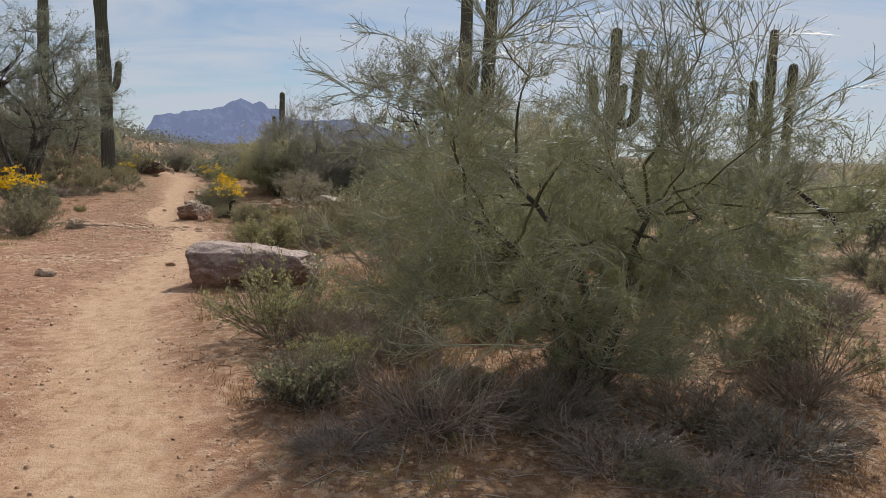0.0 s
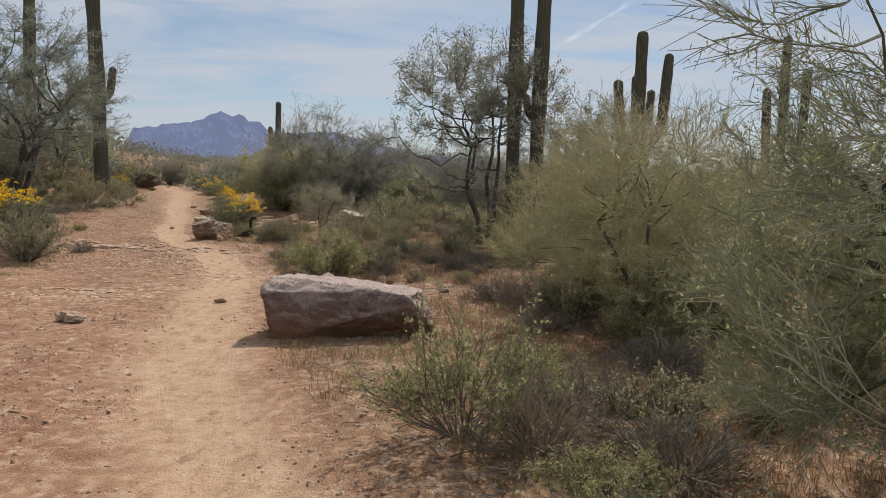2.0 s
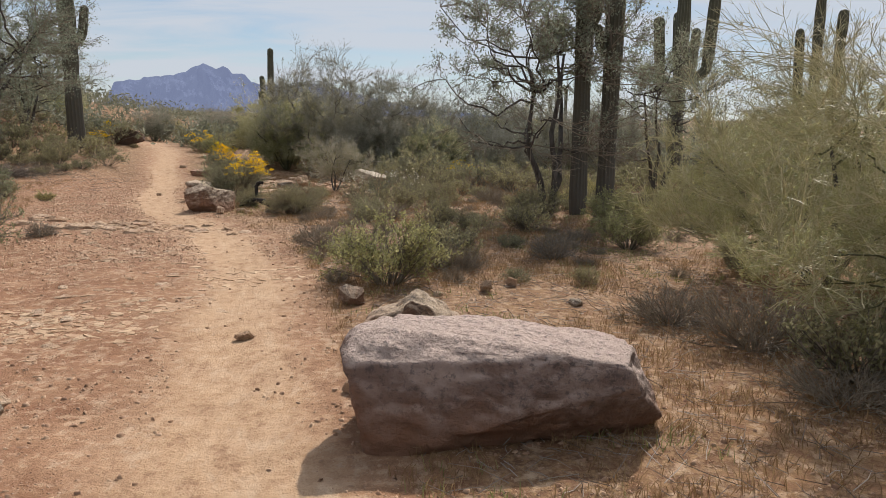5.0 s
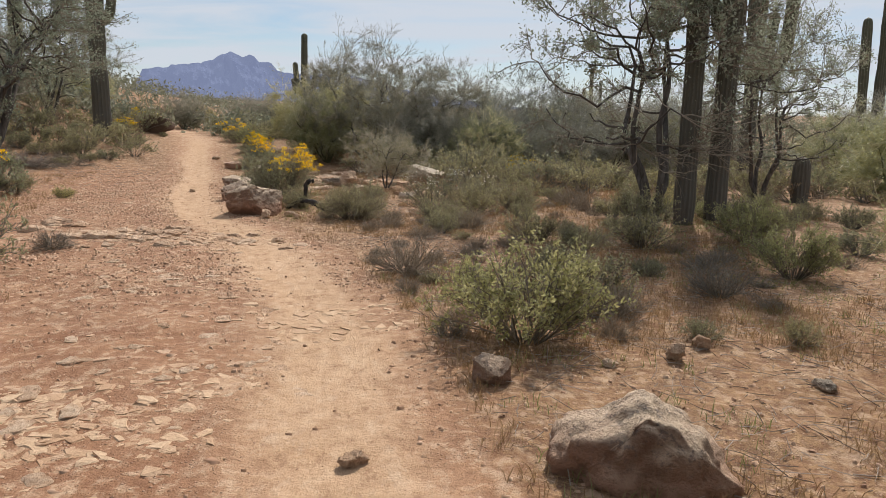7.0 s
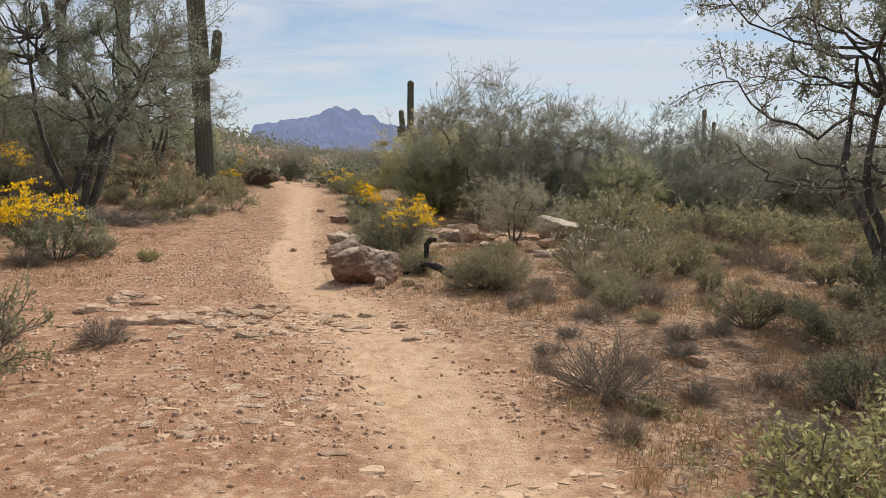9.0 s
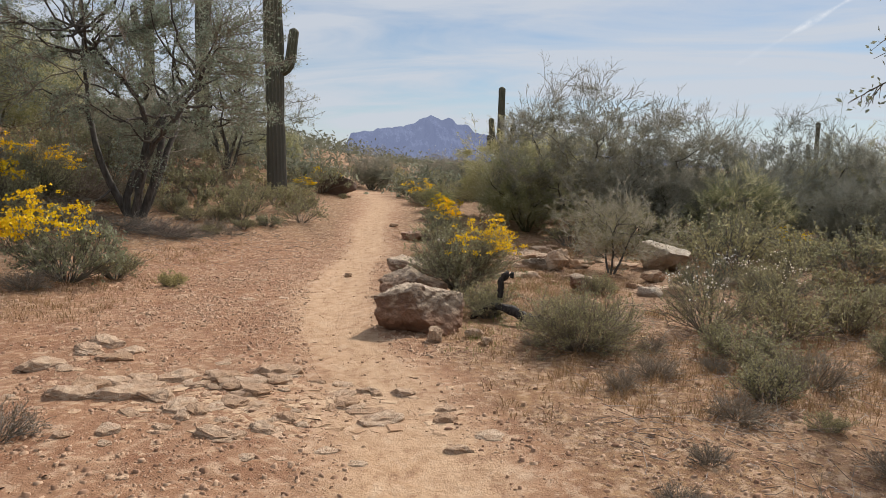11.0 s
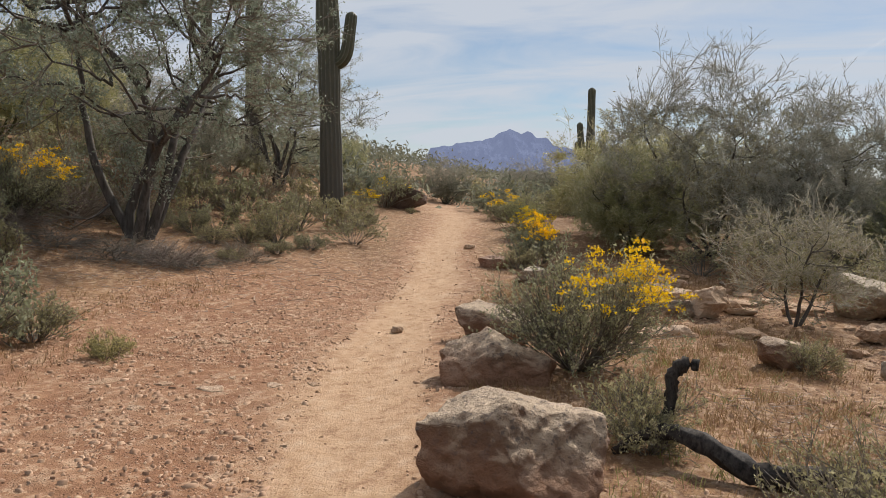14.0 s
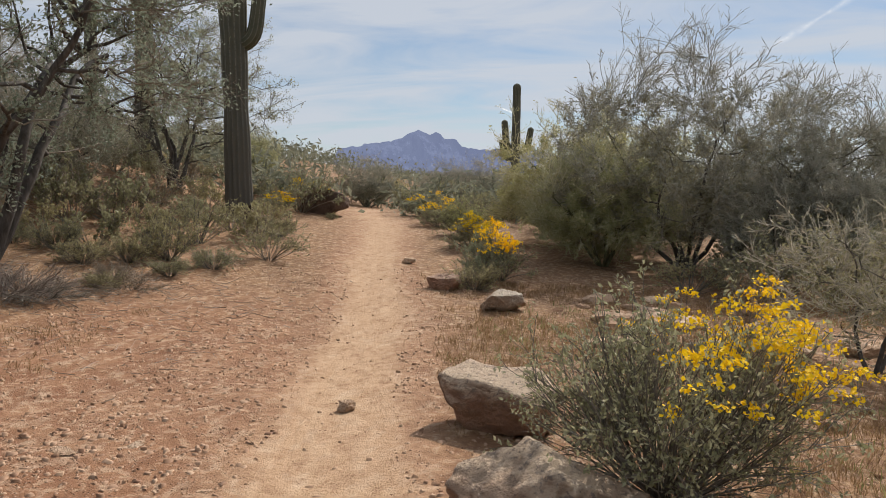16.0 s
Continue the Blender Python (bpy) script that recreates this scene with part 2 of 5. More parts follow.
def saguaro_build(nt):
    crest = attr(nt, "crest")
    hgt = attr(nt, "height")
    n = noise_out(nt, 3.0, 5, 0.65)
    n2 = noise_out(nt, 30, 3, 0.6)
    col = mix(nt, ramp(nt, n, 0.35, 0.65), (0.062, 0.066, 0.036), (0.095, 0.092, 0.055))
    spine = mathn(nt, "MULTIPLY", ramp(nt, crest, 0.72, 0.98), ramp(nt, n2, 0.38, 0.55))
    col = mix(nt, mathn(nt, "MULTIPLY", spine, 0.7), col, (0.26, 0.23, 0.185))
    woody = ramp(nt, mathn(nt, "ADD", hgt, mathn(nt, "MULTIPLY", n, 2.2)), 1.4, 7.5, 0.9, 0.1)
    col = mix(nt, woody, col, (0.1, 0.09, 0.076))
    return bsdf(nt, col, 0.7, 0.3, n2, 0.4, 0.01)


SAGUARO = mat("saguaro_skin", saguaro_build)
SCAR = bark_mat("saguaro_scar", (0.05, 0.04, 0.035), (0.11, 0.085, 0.07))

BARK_DARK = bark_mat("mesquite_bark", (0.055, 0.048, 0.042), (0.14, 0.125, 0.11))
BARK_GREY = bark_mat("ironwood_bark", (0.085, 0.075, 0.06), (0.19, 0.17, 0.14))
BARK_GREEN = bark_mat("palo_verde_bark", (0.085, 0.085, 0.04), (0.15, 0.145, 0.08))
CHAR = bark_mat("charred_wood", (0.016, 0.014, 0.013), (0.085, 0.072, 0.062), 30, (1, 1, 0.4))
TWIG_PV = leaf_mat("palo_verde_twigs", (0.30, 0.30, 0.175), (0.60, 0.58, 0.43), 0.3, 0.42, 0.5)
TWIG_GREY = leaf_mat("grey_bare_twigs", (0.17, 0.145, 0.115), (0.34, 0.30, 0.25), 0.1)
TWIG_DARK = leaf_mat("dark_shrub_stems", (0.12, 0.105, 0.088), (0.26, 0.23, 0.19), 0.15)
TWIG_DEAD = leaf_mat("dead_bleached_twigs", (0.17, 0.125, 0.10), (0.40, 0.34, 0.295), 0.05)
LEAF_PV = leaf_mat("palo_verde_leaflets", (0.27, 0.275, 0.125), (0.45, 0.43, 0.22))
LEAF_GREY = leaf_mat("ironwood_leaflets", (0.20, 0.222, 0.15), (0.40, 0.42, 0.32))
LEAF_BURSAGE = leaf_mat("bursage_leaves", (0.215, 0.205, 0.11), (0.37, 0.345, 0.21))
LEAF_GREEN = leaf_mat("green_shrub_leaves", (0.255, 0.25, 0.105), (0.46, 0.43, 0.215))
LEAF_BRITTLE = leaf_mat("brittlebush_leaves", (0.205, 0.215, 0.125), (0.36, 0.36, 0.24))
LEAF_FAR = leaf_mat("far_scrub_leaves", (0.15, 0.15, 0.1), (0.30, 0.29, 0.21))
TWIG_FAR = leaf_mat("thicket_twigs", (0.215, 0.205, 0.172), (0.44, 0.43, 0.375), 0.25)
LEAF_DRY = leaf_mat("dry_brown_leaves", (0.17, 0.12, 0.075), (0.30, 0.225, 0.15))
FLOWER = leaf_mat("yellow_flowers", (0.80, 0.50, 0.006), (0.90, 0.66, 0.02), 0.3)
WHITE_FLOWER = leaf_mat("white_seed_heads", (0.55, 0.52, 0.47), (0.75, 0.72, 0.66), 0.3)
GRASS_DRY = leaf_mat("dry_straw_grass", (0.22, 0.125, 0.062), (0.40, 0.265, 0.14), 0.3)
GRASS_GREEN = leaf_mat("sparse_green_weeds", (0.15, 0.17, 0.06), (0.30, 0.29, 0.12), 0.3)


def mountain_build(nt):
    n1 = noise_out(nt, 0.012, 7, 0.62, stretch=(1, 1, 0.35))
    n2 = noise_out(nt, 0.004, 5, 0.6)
    # the air's haze is painted in: flat blue tones, mostly self-glowing
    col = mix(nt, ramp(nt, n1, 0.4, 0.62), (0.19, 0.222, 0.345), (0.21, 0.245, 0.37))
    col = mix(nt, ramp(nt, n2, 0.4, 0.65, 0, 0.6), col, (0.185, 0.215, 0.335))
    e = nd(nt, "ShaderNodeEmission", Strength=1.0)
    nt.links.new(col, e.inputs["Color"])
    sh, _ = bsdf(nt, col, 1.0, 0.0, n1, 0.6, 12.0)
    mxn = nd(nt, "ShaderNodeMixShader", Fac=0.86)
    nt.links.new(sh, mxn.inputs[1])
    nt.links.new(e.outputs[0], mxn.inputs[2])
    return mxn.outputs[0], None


HAZED_MOUNTAIN = mat("hazed_glowing_mountain", mountain_build)

# ---- mesh helpers ----
RNG = np.random.default_rng(7)


def mesh_from(name, verts, faces, material, smooth=False, attrs=None):
    """A mesh from arrays of places and of equal-sided faces."""
    me = bpy.data.meshes.new(name)
    verts = np.asarray(verts, dtype=np.float32).reshape(-1, 3)
    faces = np.asarray(faces, dtype=np.int32)
    k = faces.shape[1]
    me.vertices.add(len(verts))
    me.vertices.foreach_set("co", verts.ravel())
    me.loops.add(faces.size)
    me.loops.foreach_set("vertex_index", faces.ravel())
    me.polygons.add(len(faces))
    me.polygons.foreach_set("loop_start", np.arange(0, faces.size, k, dtype=np.int32))
    me.polygons.foreach_set("loop_total", np.full(len(faces), k, dtype=np.int32))
    me.polygons.foreach_set("use_smooth", np.full(len(faces), smooth, dtype=bool))
    me.update(calc_edges=True)
    for key, vals in (attrs or {}).items():
        a = me.attributes.new(key, "FLOAT", "POINT")
        a.data.foreach_set("value", np.asarray(vals, dtype=np.float32).ravel())
    me.materials.append(material)
    return me


def part(name, me, parent, label=""):
    ob = new(name, me)
    ob.parent = parent
    return tagged(ob, label)


def thing(name, label, category, group="", kind=""):
    return tagged(new(name), label, category, group, kind)


def unit(v):
    return v / np.maximum(np.linalg.norm(v, axis=-1, keepdims=True), 1e-9)


def grow(start, way, length, n, wiggle, up):
    """Polylines of n points from many starts at once: (B, n, 3)."""
    b = len(start)
    pts = np.zeros((b, n, 3))
    pts[:, 0] = start
    d = unit(way)
    step = (np.asarray(length).reshape(-1, 1) * np.ones((b, 1))) / (n - 1)
    for i in range(1, n):
        d = unit(d + RNG.normal(0, wiggle, (b, 3)) + np.array((0, 0, up)))
        pts[:, i] = pts[:, i - 1] + d * step
    return pts


def sprout(pts, length, count, t0, spread, ratio, n, wiggle, up, t1=1.0):
    """Children along the branches: count for each, between t0 and t1 of its length."""
    b, m, _ = pts.shape
    par = np.repeat(np.arange(b), count)
    t = RNG.uniform(t0, t1, len(par)) * (m - 1)
    i = np.minimum(t.astype(int), m - 2)
    f = (t - i)[:, None]
    p0, p1 = pts[par, i], pts[par, i + 1]
    start = p0 * (1 - f) + p1 * f
    way = unit(unit(p1 - p0) + unit(RNG.normal(0, 1, (len(par), 3))) * spread)
    ln = np.asarray(length)[par] * ratio * RNG.uniform(0.6, 1.25, len(par)) * (1.15 - 0.45 * t / (m - 1))
    return grow(start, way, ln, n, wiggle, up), ln


def tubes(pts, r0, r1, sides):
    """Tapered tubes along polylines of the same number of points."""
    b, n, _ = pts.shape
    tan = np.zeros_like(pts)
    tan[:, 1:-1] = pts[:, 2:] - pts[:, :-2]
    tan[:, 0], tan[:, -1] = pts[:, 1] - pts[:, 0], pts[:, -1] - pts[:, -2]
    tan = unit(tan)
    ref = np.where(np.abs(tan[:, :1, 2:3]) > 0.8, np.array((1.0, 0, 0)), np.array((0, 0, 1.0)))
    u = unit(np.cross(tan, np.broadcast_to(ref, tan.shape)))
    w = np.cross(tan, u)
    r0, r1 = (np.broadcast_to(np.asarray(r, dtype=float).reshape(-1, 1), (b, 1)) for r in (r0, r1))
    rad = r0 + (r1 - r0) * np.linspace(0, 1, n)[None]
    ang = np.linspace(0, 2 * np.pi, sides, endpoint=False)
    v = pts[:, :, None] + rad[:, :, None, None] * (u[:, :, None] * np.cos(ang)[None, None, :, None] + w[:, :, None] * np.sin(ang)[None, None, :, None])
    base = (np.arange(b) * n * sides)[:, None, None] + (np.arange(n - 1) * sides)[None, :, None]
    k = np.arange(sides)
    a, c = base + k, base + (k + 1) % sides
    f = np.stack((a, c, c + sides, a + sides), -1).reshape(-1, 4)
    return v.reshape(-1, 3), f


def ribbons(pts, r0):
    """The finest twigs, too thin to show roundness: narrow tapered strips of two points."""
    a, b = pts[:, 0], pts[:, -1]
    w = unit(np.cross(b - a, RNG.normal(0, 1, a.shape))) * r0
    v = np.stack((a - w, a + w, b + w * 0.5, b - w * 0.5), 1)
    return v.reshape(-1, 3), np.arange(4 * len(a)).reshape(-1, 4)


def join(*pairs):
    vs, fs, o = [], [], 0
    for v, f in pairs:
        vs.append(v)
        fs.append(f + o)
        o += len(v)
    return np.concatenate(vs), np.concatenate(fs)


def leaves_at(centres, size, slim=0.5, flat=0.0, var=0.35):
    """Pointed leaf blades round the places given: a folded diamond each."""
    n = len(centres)
    a = unit(RNG.normal(0, 1, (n, 3)) * np.array((1, 1, 1 - flat)))
    b = unit(np.cross(a, RNG.normal(0, 1, (n, 3))))
    c = np.cross(a, b)
    s = size * RNG.uniform(1 - var, 1 + var, (n, 1))
    v = np.stack((centres - a * s, centres + b * s * slim + c * s * 0.12, centres + a * s, centres - b * s * slim + c * s * 0.12), 1)
    return v.reshape(-1, 3), np.arange(4 * n).reshape(-1, 4)


def along(pts, per, jitter, t0=0.2):
    b, m, _ = pts.shape
    par = np.repeat(np.arange(b), per)
    t = RNG.uniform(t0, 1, len(par)) * (m - 1)
    i = np.minimum(t.astype(int), m - 2)
    f = (t - i)[:, None]
    return pts[par, i] * (1 - f) + pts[par, i + 1] * f + RNG.normal(0, jitter, (len(par), 3))


# ---- the lie of the land ----
TRAIL = np.array([(1.5, -6), (0.2, 0), (-1.3, 4), (-2.5, 6.9), (-3.4, 9.5), (-4.0, 12.5), (-4.45, 15.3), (-4.95, 17.4), (-5.8, 19.8), (-6.8, 21.8),
                  (-7.75, 23.6), (-9.0, 26.9), (-9.7, 29.6), (-10.5, 33), (-11.8, 37), (-12.8, 41), (-14.0, 45), (-16.5, 51), (-22, 60)])


def sstep(a, b, x):
    t = np.clip((x - a) / (b - a), 0, 1)
    return t * t * (3 - 2 * t)


def lie(x, y):
    """Height of the land without its small relief."""
    s = 0.75 * y - 0.66 * x
    z = -0.1 + 0.96 * sstep(28, 47, s)
    z = z + 0.9 * sstep(11.5, 22, -x - 0.15 * (y - 30)) * sstep(8, 26, y) + 0.17 * np.clip(-x - 18, 0, 22) * sstep(12, 32, y) * sstep(140, 60, y)
    return z + 0.026 * np.clip(np.hypot(x + 5, y - 15) - 50, 0, 900)


def trail_dist(x, y):
    d = np.full(np.shape(x), 1e9)
    side = np.zeros(np.shape(x))
    for (ax, ay), (bx, by) in zip(TRAIL[:-1], TRAIL[1:]):
        dx, dy = bx - ax, by - ay
        t = np.clip(((x - ax) * dx + (y - ay) * dy) / (dx * dx + dy * dy), 0, 1)
        e = np.hypot(x - ax - t * dx, y - ay - t * dy)
        near = e < d
        side = np.where(near, np.sign(dx * (y - ay) - dy * (x - ax)), side)
        d = np.minimum(d, e)
    return d * side      # positive to the walker's left


def trail_along(x, y):
    """Metres along the trail of the nearest point of it."""
    d, best, run = np.full(np.shape(x), 1e9), np.zeros(np.shape(x)), 0.0
    for (ax, ay), (bx, by) in zip(TRAIL[:-1], TRAIL[1:]):
        dx, dy = bx - ax, by - ay
        ln = math.hypot(dx, dy)
        t = np.clip(((x - ax) * dx + (y - ay) * dy) / (ln * ln), 0, 1)
        e = np.hypot(x - ax - t * dx, y - ay - t * dy)
        best = np.where(e < d, run + t * ln, best)
        d = np.minimum(d, e)
        run += ln
    return best


def wave(x, y, f, seed):
    r = np.random.default_rng(seed)
    z = 0
    for k in range(7):
        a, ph = r.uniform(0, 6.28, 2)
        g = f * r.uniform(0.6, 1.7)
        z = z + np.sin(g * (x * math.cos(a) + y * math.sin(a)) + ph)
    return z / 7


def height(x, y):
    d = trail_dist(x, y)
    near = sstep(70, 45, np.hypot(x + 5, y - 18))
    on = np.exp(-(d / 0.55) ** 2)
    z = lie(x, y) - 0.045 * on + near * (1 - 0.75 * on) * (0.05 * wave(x, y, 1.4, 3) + 0.03 * wave(x, y, 4.5, 4) + 0.012 * wave(x, y, 13, 5))
    return z


def hz(x, y):
    return float(height(np.array([float(x)]), np.array([float(y)]))[0])


def spaced(lo, hi, step, out_lo, out_hi, grow_by=1.16):
    mid = list(np.arange(lo, hi, step))
    a, s = [], step
    p = lo
    while p > out_lo:
        s *= grow_by
        p -= s
        a.append(p)
    b, s, p = [], step, mid[-1]
    while p < out_hi:
        s *= grow_by
        p += s
        b.append(p)
    return np.array(a[::-1] + mid + b)


gx, gy = spaced(-12.5, 3.5, 0.07, -3500, 3500), spaced(1.0, 34, 0.08, -3000, 4000)
GX, GY = np.meshgrid(gx, gy)
gv = np.stack((GX, GY, height(GX, GY)), -1).reshape(-1, 3)
ii = (np.arange(len(gy) - 1)[:, None] * len(gx) + np.arange(len(gx) - 1)[None]).ravel()
gf = np.stack((ii, ii + 1, ii + len(gx) + 1, ii + len(gx)), -1)
dd = trail_dist(GX, GY)
wob = 0.16 * wave(GX, GY, 2.2, 11)
a_trail = np.exp(-np.clip(np.abs(dd + wob + 0.05) - 0.22, 0, 9) ** 2 / 0.13)
a_bare = np.clip(sstep(-1.3, -0.5, dd + wob * 2) * sstep(4.6, 3.0, dd + wob * 3) * sstep(36, 30, GY), 0, 1)
a_bare = np.maximum(a_bare, sstep(1.1, 0.6, np.abs(dd)))
ground = new("ground", mesh_from("ground", gv, gf, GROUND, True, {"trail": a_trail, "bare": a_bare, "across": dd, "along": trail_along(GX, GY)}))
tagged(ground, "reddish desert soil with a pale worn dirt trail", "ground", kind="structure")

# ---- distant mountain ----


def mountain():
    """A craggy mesa ridge about three kilometres off: its skyline is a few broad steps with cliffs and pinnacles."""
    n, m = 420, 40
    ang = np.linspace(-34, 10, n)             # degrees from straight ahead
    top = np.interp(ang, [-34, -26, -21, -20.3, -19.7, -19.55, -18.6, -17.9, -17.6, -17, -15.8, -15, -14.4, -13.75, -13.2, -12.95, -12.5, -12.2, -11.9, -11.0, -10.6, -9.4, -8.5, -6, -4.4, 0, 10],
                    [0.3, 0.6, 1.2, 2.0, 2.95, 3.4, 3.6, 3.6, 3.82, 3.85, 4.0, 4.22, 4.6, 4.82, 4.62, 4.42, 4.7, 4.55, 4.2, 4.14, 3.6, 3.4, 3.4, 3.6, 3.2, 2.2, 1.2])
    r = np.random.default_rng(5)
    jag = sum(r.uniform(0.5, 1) * np.abs(np.sin(ang * f + r.uniform(0, 6))) / f for f in (3.9, 7.3, 12.1, 21.0))
    top = top + (jag - jag.mean()) * 0.24 * np.clip((top - 1.4) / 2, 0, 1)
    dist = 2600
    verts, q = [], np.linspace(0, 1, m)
    for a, t in zip(ang, top):
        h = dist * math.tan(radians(t)) + 20
        for s in q:
            back = 900 * (1 - s) ** 1.5
            q3 = Vector((a * 0.9, s * 3.0, 3.3))
            d = dist - back + 260 * noise.fractal(q3, 0.8, 2.1, 5) * s * (1 - s) * 4
            verts.append((d * math.sin(radians(a)) / math.cos(radians(a)) - 5, d, -20 + h * s if s < 1 else -20 + h))
    idx = (np.arange(n - 1)[:, None] * m + np.arange(m - 1)[None]).ravel()
    me = mesh_from("mountain", verts, np.stack((idx, idx + m, idx + m + 1, idx + 1), -1), HAZED_MOUNTAIN, False)
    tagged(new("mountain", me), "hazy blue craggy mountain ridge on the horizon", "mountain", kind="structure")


mountain()

# ---- rocks ----


def rock_mesh(name, half, planes, material, seed, sub=5, rough=0.05, pit=0.0, cuts=7):
    """A boulder: a ball squared up, cut by flat faces, then roughened."""
    bm = bmesh.new()
    bmesh.ops.create_icosphere(bm, subdivisions=sub, radius=1.0)
    r = random.Random(seed)
    ps = [(Vector(p[:3]).normalized(), p[3]) for p in planes]
    for _ in range(cuts):
        nrm = Vector((r.gauss(0, 1), r.gauss(0, 1), r.gauss(0, 0.7))).normalized()
        ps.append((nrm, r.uniform(0.74, 0.98)))
    off = Vector((r.uniform(0, 50), r.uniform(0, 50), r.uniform(0, 50)))
    hx = Vector(half)
    mean = (half[0] * half[1] * half[2]) ** (1 / 3)
    for v in bm.verts:
        p = v.co.normalized()
        k = (abs(p.x) ** 5 + abs(p.y) ** 5 + abs(p.z) ** 5) ** (-1 / 5)
        p = p * k
        for nrm, dst in ps:
            e = p.dot(nrm) - dst
            if e > 0:
                p = p - nrm * e * 0.95
        w = Vector((p.x * hx.x, p.y * hx.y, p.z * hx.z))
        q = w / mean
        f = noise.fractal(q * 1.3 + off, 0.9, 2.1, 5) * 0.7 + abs(noise.noise(q * 3.2 + off)) * 0.5 - noise.ridged_multi_fractal(q * 1.1 + off, 1.0, 2.0, 3, 1.0, 2.0) * 0.12
        g = max(0.0, noise.noise(w * 11 + off)) + 0.6 * max(0.0, noise.noise(w * 23 + off))
        v.co = w + v.co.normalized() * (f * rough * mean * 1.6 - pit * g * (1.0 - 0.75 * max(0.0, v.co.normalized().z)))
    me = bpy.data.meshes.new(name)
    bm.to_mesh(me)
    bm.free()
    me.materials.append(material)
    for p in me.polygons:
        p.use_smooth = sub > 4
    return me


def rock(name, me, x, y, sink, rz, label, category="rock", group="", z=None, tilt=(0, 0)):
    ob = new(name, me)
    low = min(v.co.z for v in me.vertices)
    ob.matrix_world = pose(x, y, (hz(x, y) if z is None else z) - low - sink, tilt[0], tilt[1], rz)
    return tagged(ob, label, category, group)


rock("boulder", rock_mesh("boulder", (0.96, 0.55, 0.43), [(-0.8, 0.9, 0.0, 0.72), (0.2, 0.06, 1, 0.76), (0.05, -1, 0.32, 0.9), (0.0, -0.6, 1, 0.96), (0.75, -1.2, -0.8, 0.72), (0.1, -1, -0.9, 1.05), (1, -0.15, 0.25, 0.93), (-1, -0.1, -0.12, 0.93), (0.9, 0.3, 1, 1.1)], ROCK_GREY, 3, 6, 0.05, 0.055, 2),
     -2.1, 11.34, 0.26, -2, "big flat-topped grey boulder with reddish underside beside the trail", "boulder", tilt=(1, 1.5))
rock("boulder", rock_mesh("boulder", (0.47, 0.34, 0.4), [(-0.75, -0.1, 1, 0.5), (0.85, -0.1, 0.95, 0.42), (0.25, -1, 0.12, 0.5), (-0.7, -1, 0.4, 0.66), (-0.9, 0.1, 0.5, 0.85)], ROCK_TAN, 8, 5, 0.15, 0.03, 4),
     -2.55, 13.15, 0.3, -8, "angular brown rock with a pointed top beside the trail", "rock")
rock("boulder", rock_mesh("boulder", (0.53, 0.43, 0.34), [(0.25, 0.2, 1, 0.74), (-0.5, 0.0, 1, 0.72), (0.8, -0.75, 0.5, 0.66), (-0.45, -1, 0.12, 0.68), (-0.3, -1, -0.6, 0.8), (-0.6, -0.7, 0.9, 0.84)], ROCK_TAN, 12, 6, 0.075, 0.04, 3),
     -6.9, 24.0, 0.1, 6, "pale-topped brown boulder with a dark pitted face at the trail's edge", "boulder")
rock("boulder", rock_mesh("boulder", (0.48, 0.34, 0.27), [(-0.75, -0.3, 1, 0.5), (0.55, -0.25, 1, 0.5), (0.5, -1, 0.25, 0.62), (-0.6, -1, 0.6, 0.62), (0.8, 0.4, 1, 0.6)], ROCK_TAN, 21, 5, 0.13, 0.035, 5),
     -7.58, 26.4, 0.09, 12, "angular grey-brown rock with a broken peak beside the flowering bush", "rock")
rock("boulder", rock_mesh("boulder", (0.46, 0.32, 0.22), [(0.1, -0.15, 1, 0.7), (-1, -0.3, -0.35, 0.78), (0.1, -1, -0.2, 0.72), (0.7, -0.3, 0.8, 0.8), (-0.5, -1, 0.5, 0.85)], ROCK_TAN, 24, 5, 0.1, 0.03, 4),
     -8.08, 28.2, 0.04, -10, "blocky flat-topped brown rock at the trail's edge", "rock")
rock("boulder", rock_mesh("boulder", (0.72, 0.6, 0.46), [(0.55, 0.3, 1, 0.66), (-0.4, -1, 0.08, 0.66)], ROCK_SHADED, 31, 5, 0.1),
     -15.9, 45.4, 0.16, 10, "boulder coloured dark for its shaded face beside the far bend of the trail", "boulder")
rock("boulder", rock_mesh("boulder", (0.56, 0.4, 0.31), [(0.45, -0.1, 1, 0.66), (-0.4, -1, 0.4, 0.8)], ROCK_PALE, 35, 5, 0.13, 0.03),
     -3.72, 32.0, 0.06, -15, "pale whitish boulder among low shrubs", "boulder")
rock("boulder", rock_mesh("boulder", (0.24, 0.2, 0.17), [(0.3, 0, 1, 0.7), (0, -1, 0.4, 0.7)], ROCK_TAN, 37, 4, 0.08), -5.1, 28.05, 0.03, 20, "grey-topped angular rock on bare soil", "rock")
rock("boulder", rock_mesh("boulder", (0.2, 0.14, 0.09), [(0, 0, 1, 0.75)], ROCK_PALE, 38, 4, 0.08), -4.1, 28.0, 0.02, -12, "flat white stone on bare soil", "rock")
rock("boulder", rock_mesh("boulder", (0.12, 0.09, 0.11), [(0.5, -0.4, 1, 0.6)], ROCK_TAN, 40, 4, 0.09), -3.2, 14.62, 0.03, -35, "small tilted brown rock under a green bush", "rock")
rock("boulder", rock_mesh("boulder", (0.3, 0.24, 0.16), [(0, -0.2, 1, 0.8)], ROCK_PALE, 42, 4, 0.12), -8.7, 33.3, 0.04, 30, "pale angular rock at the trail's edge", "rock")
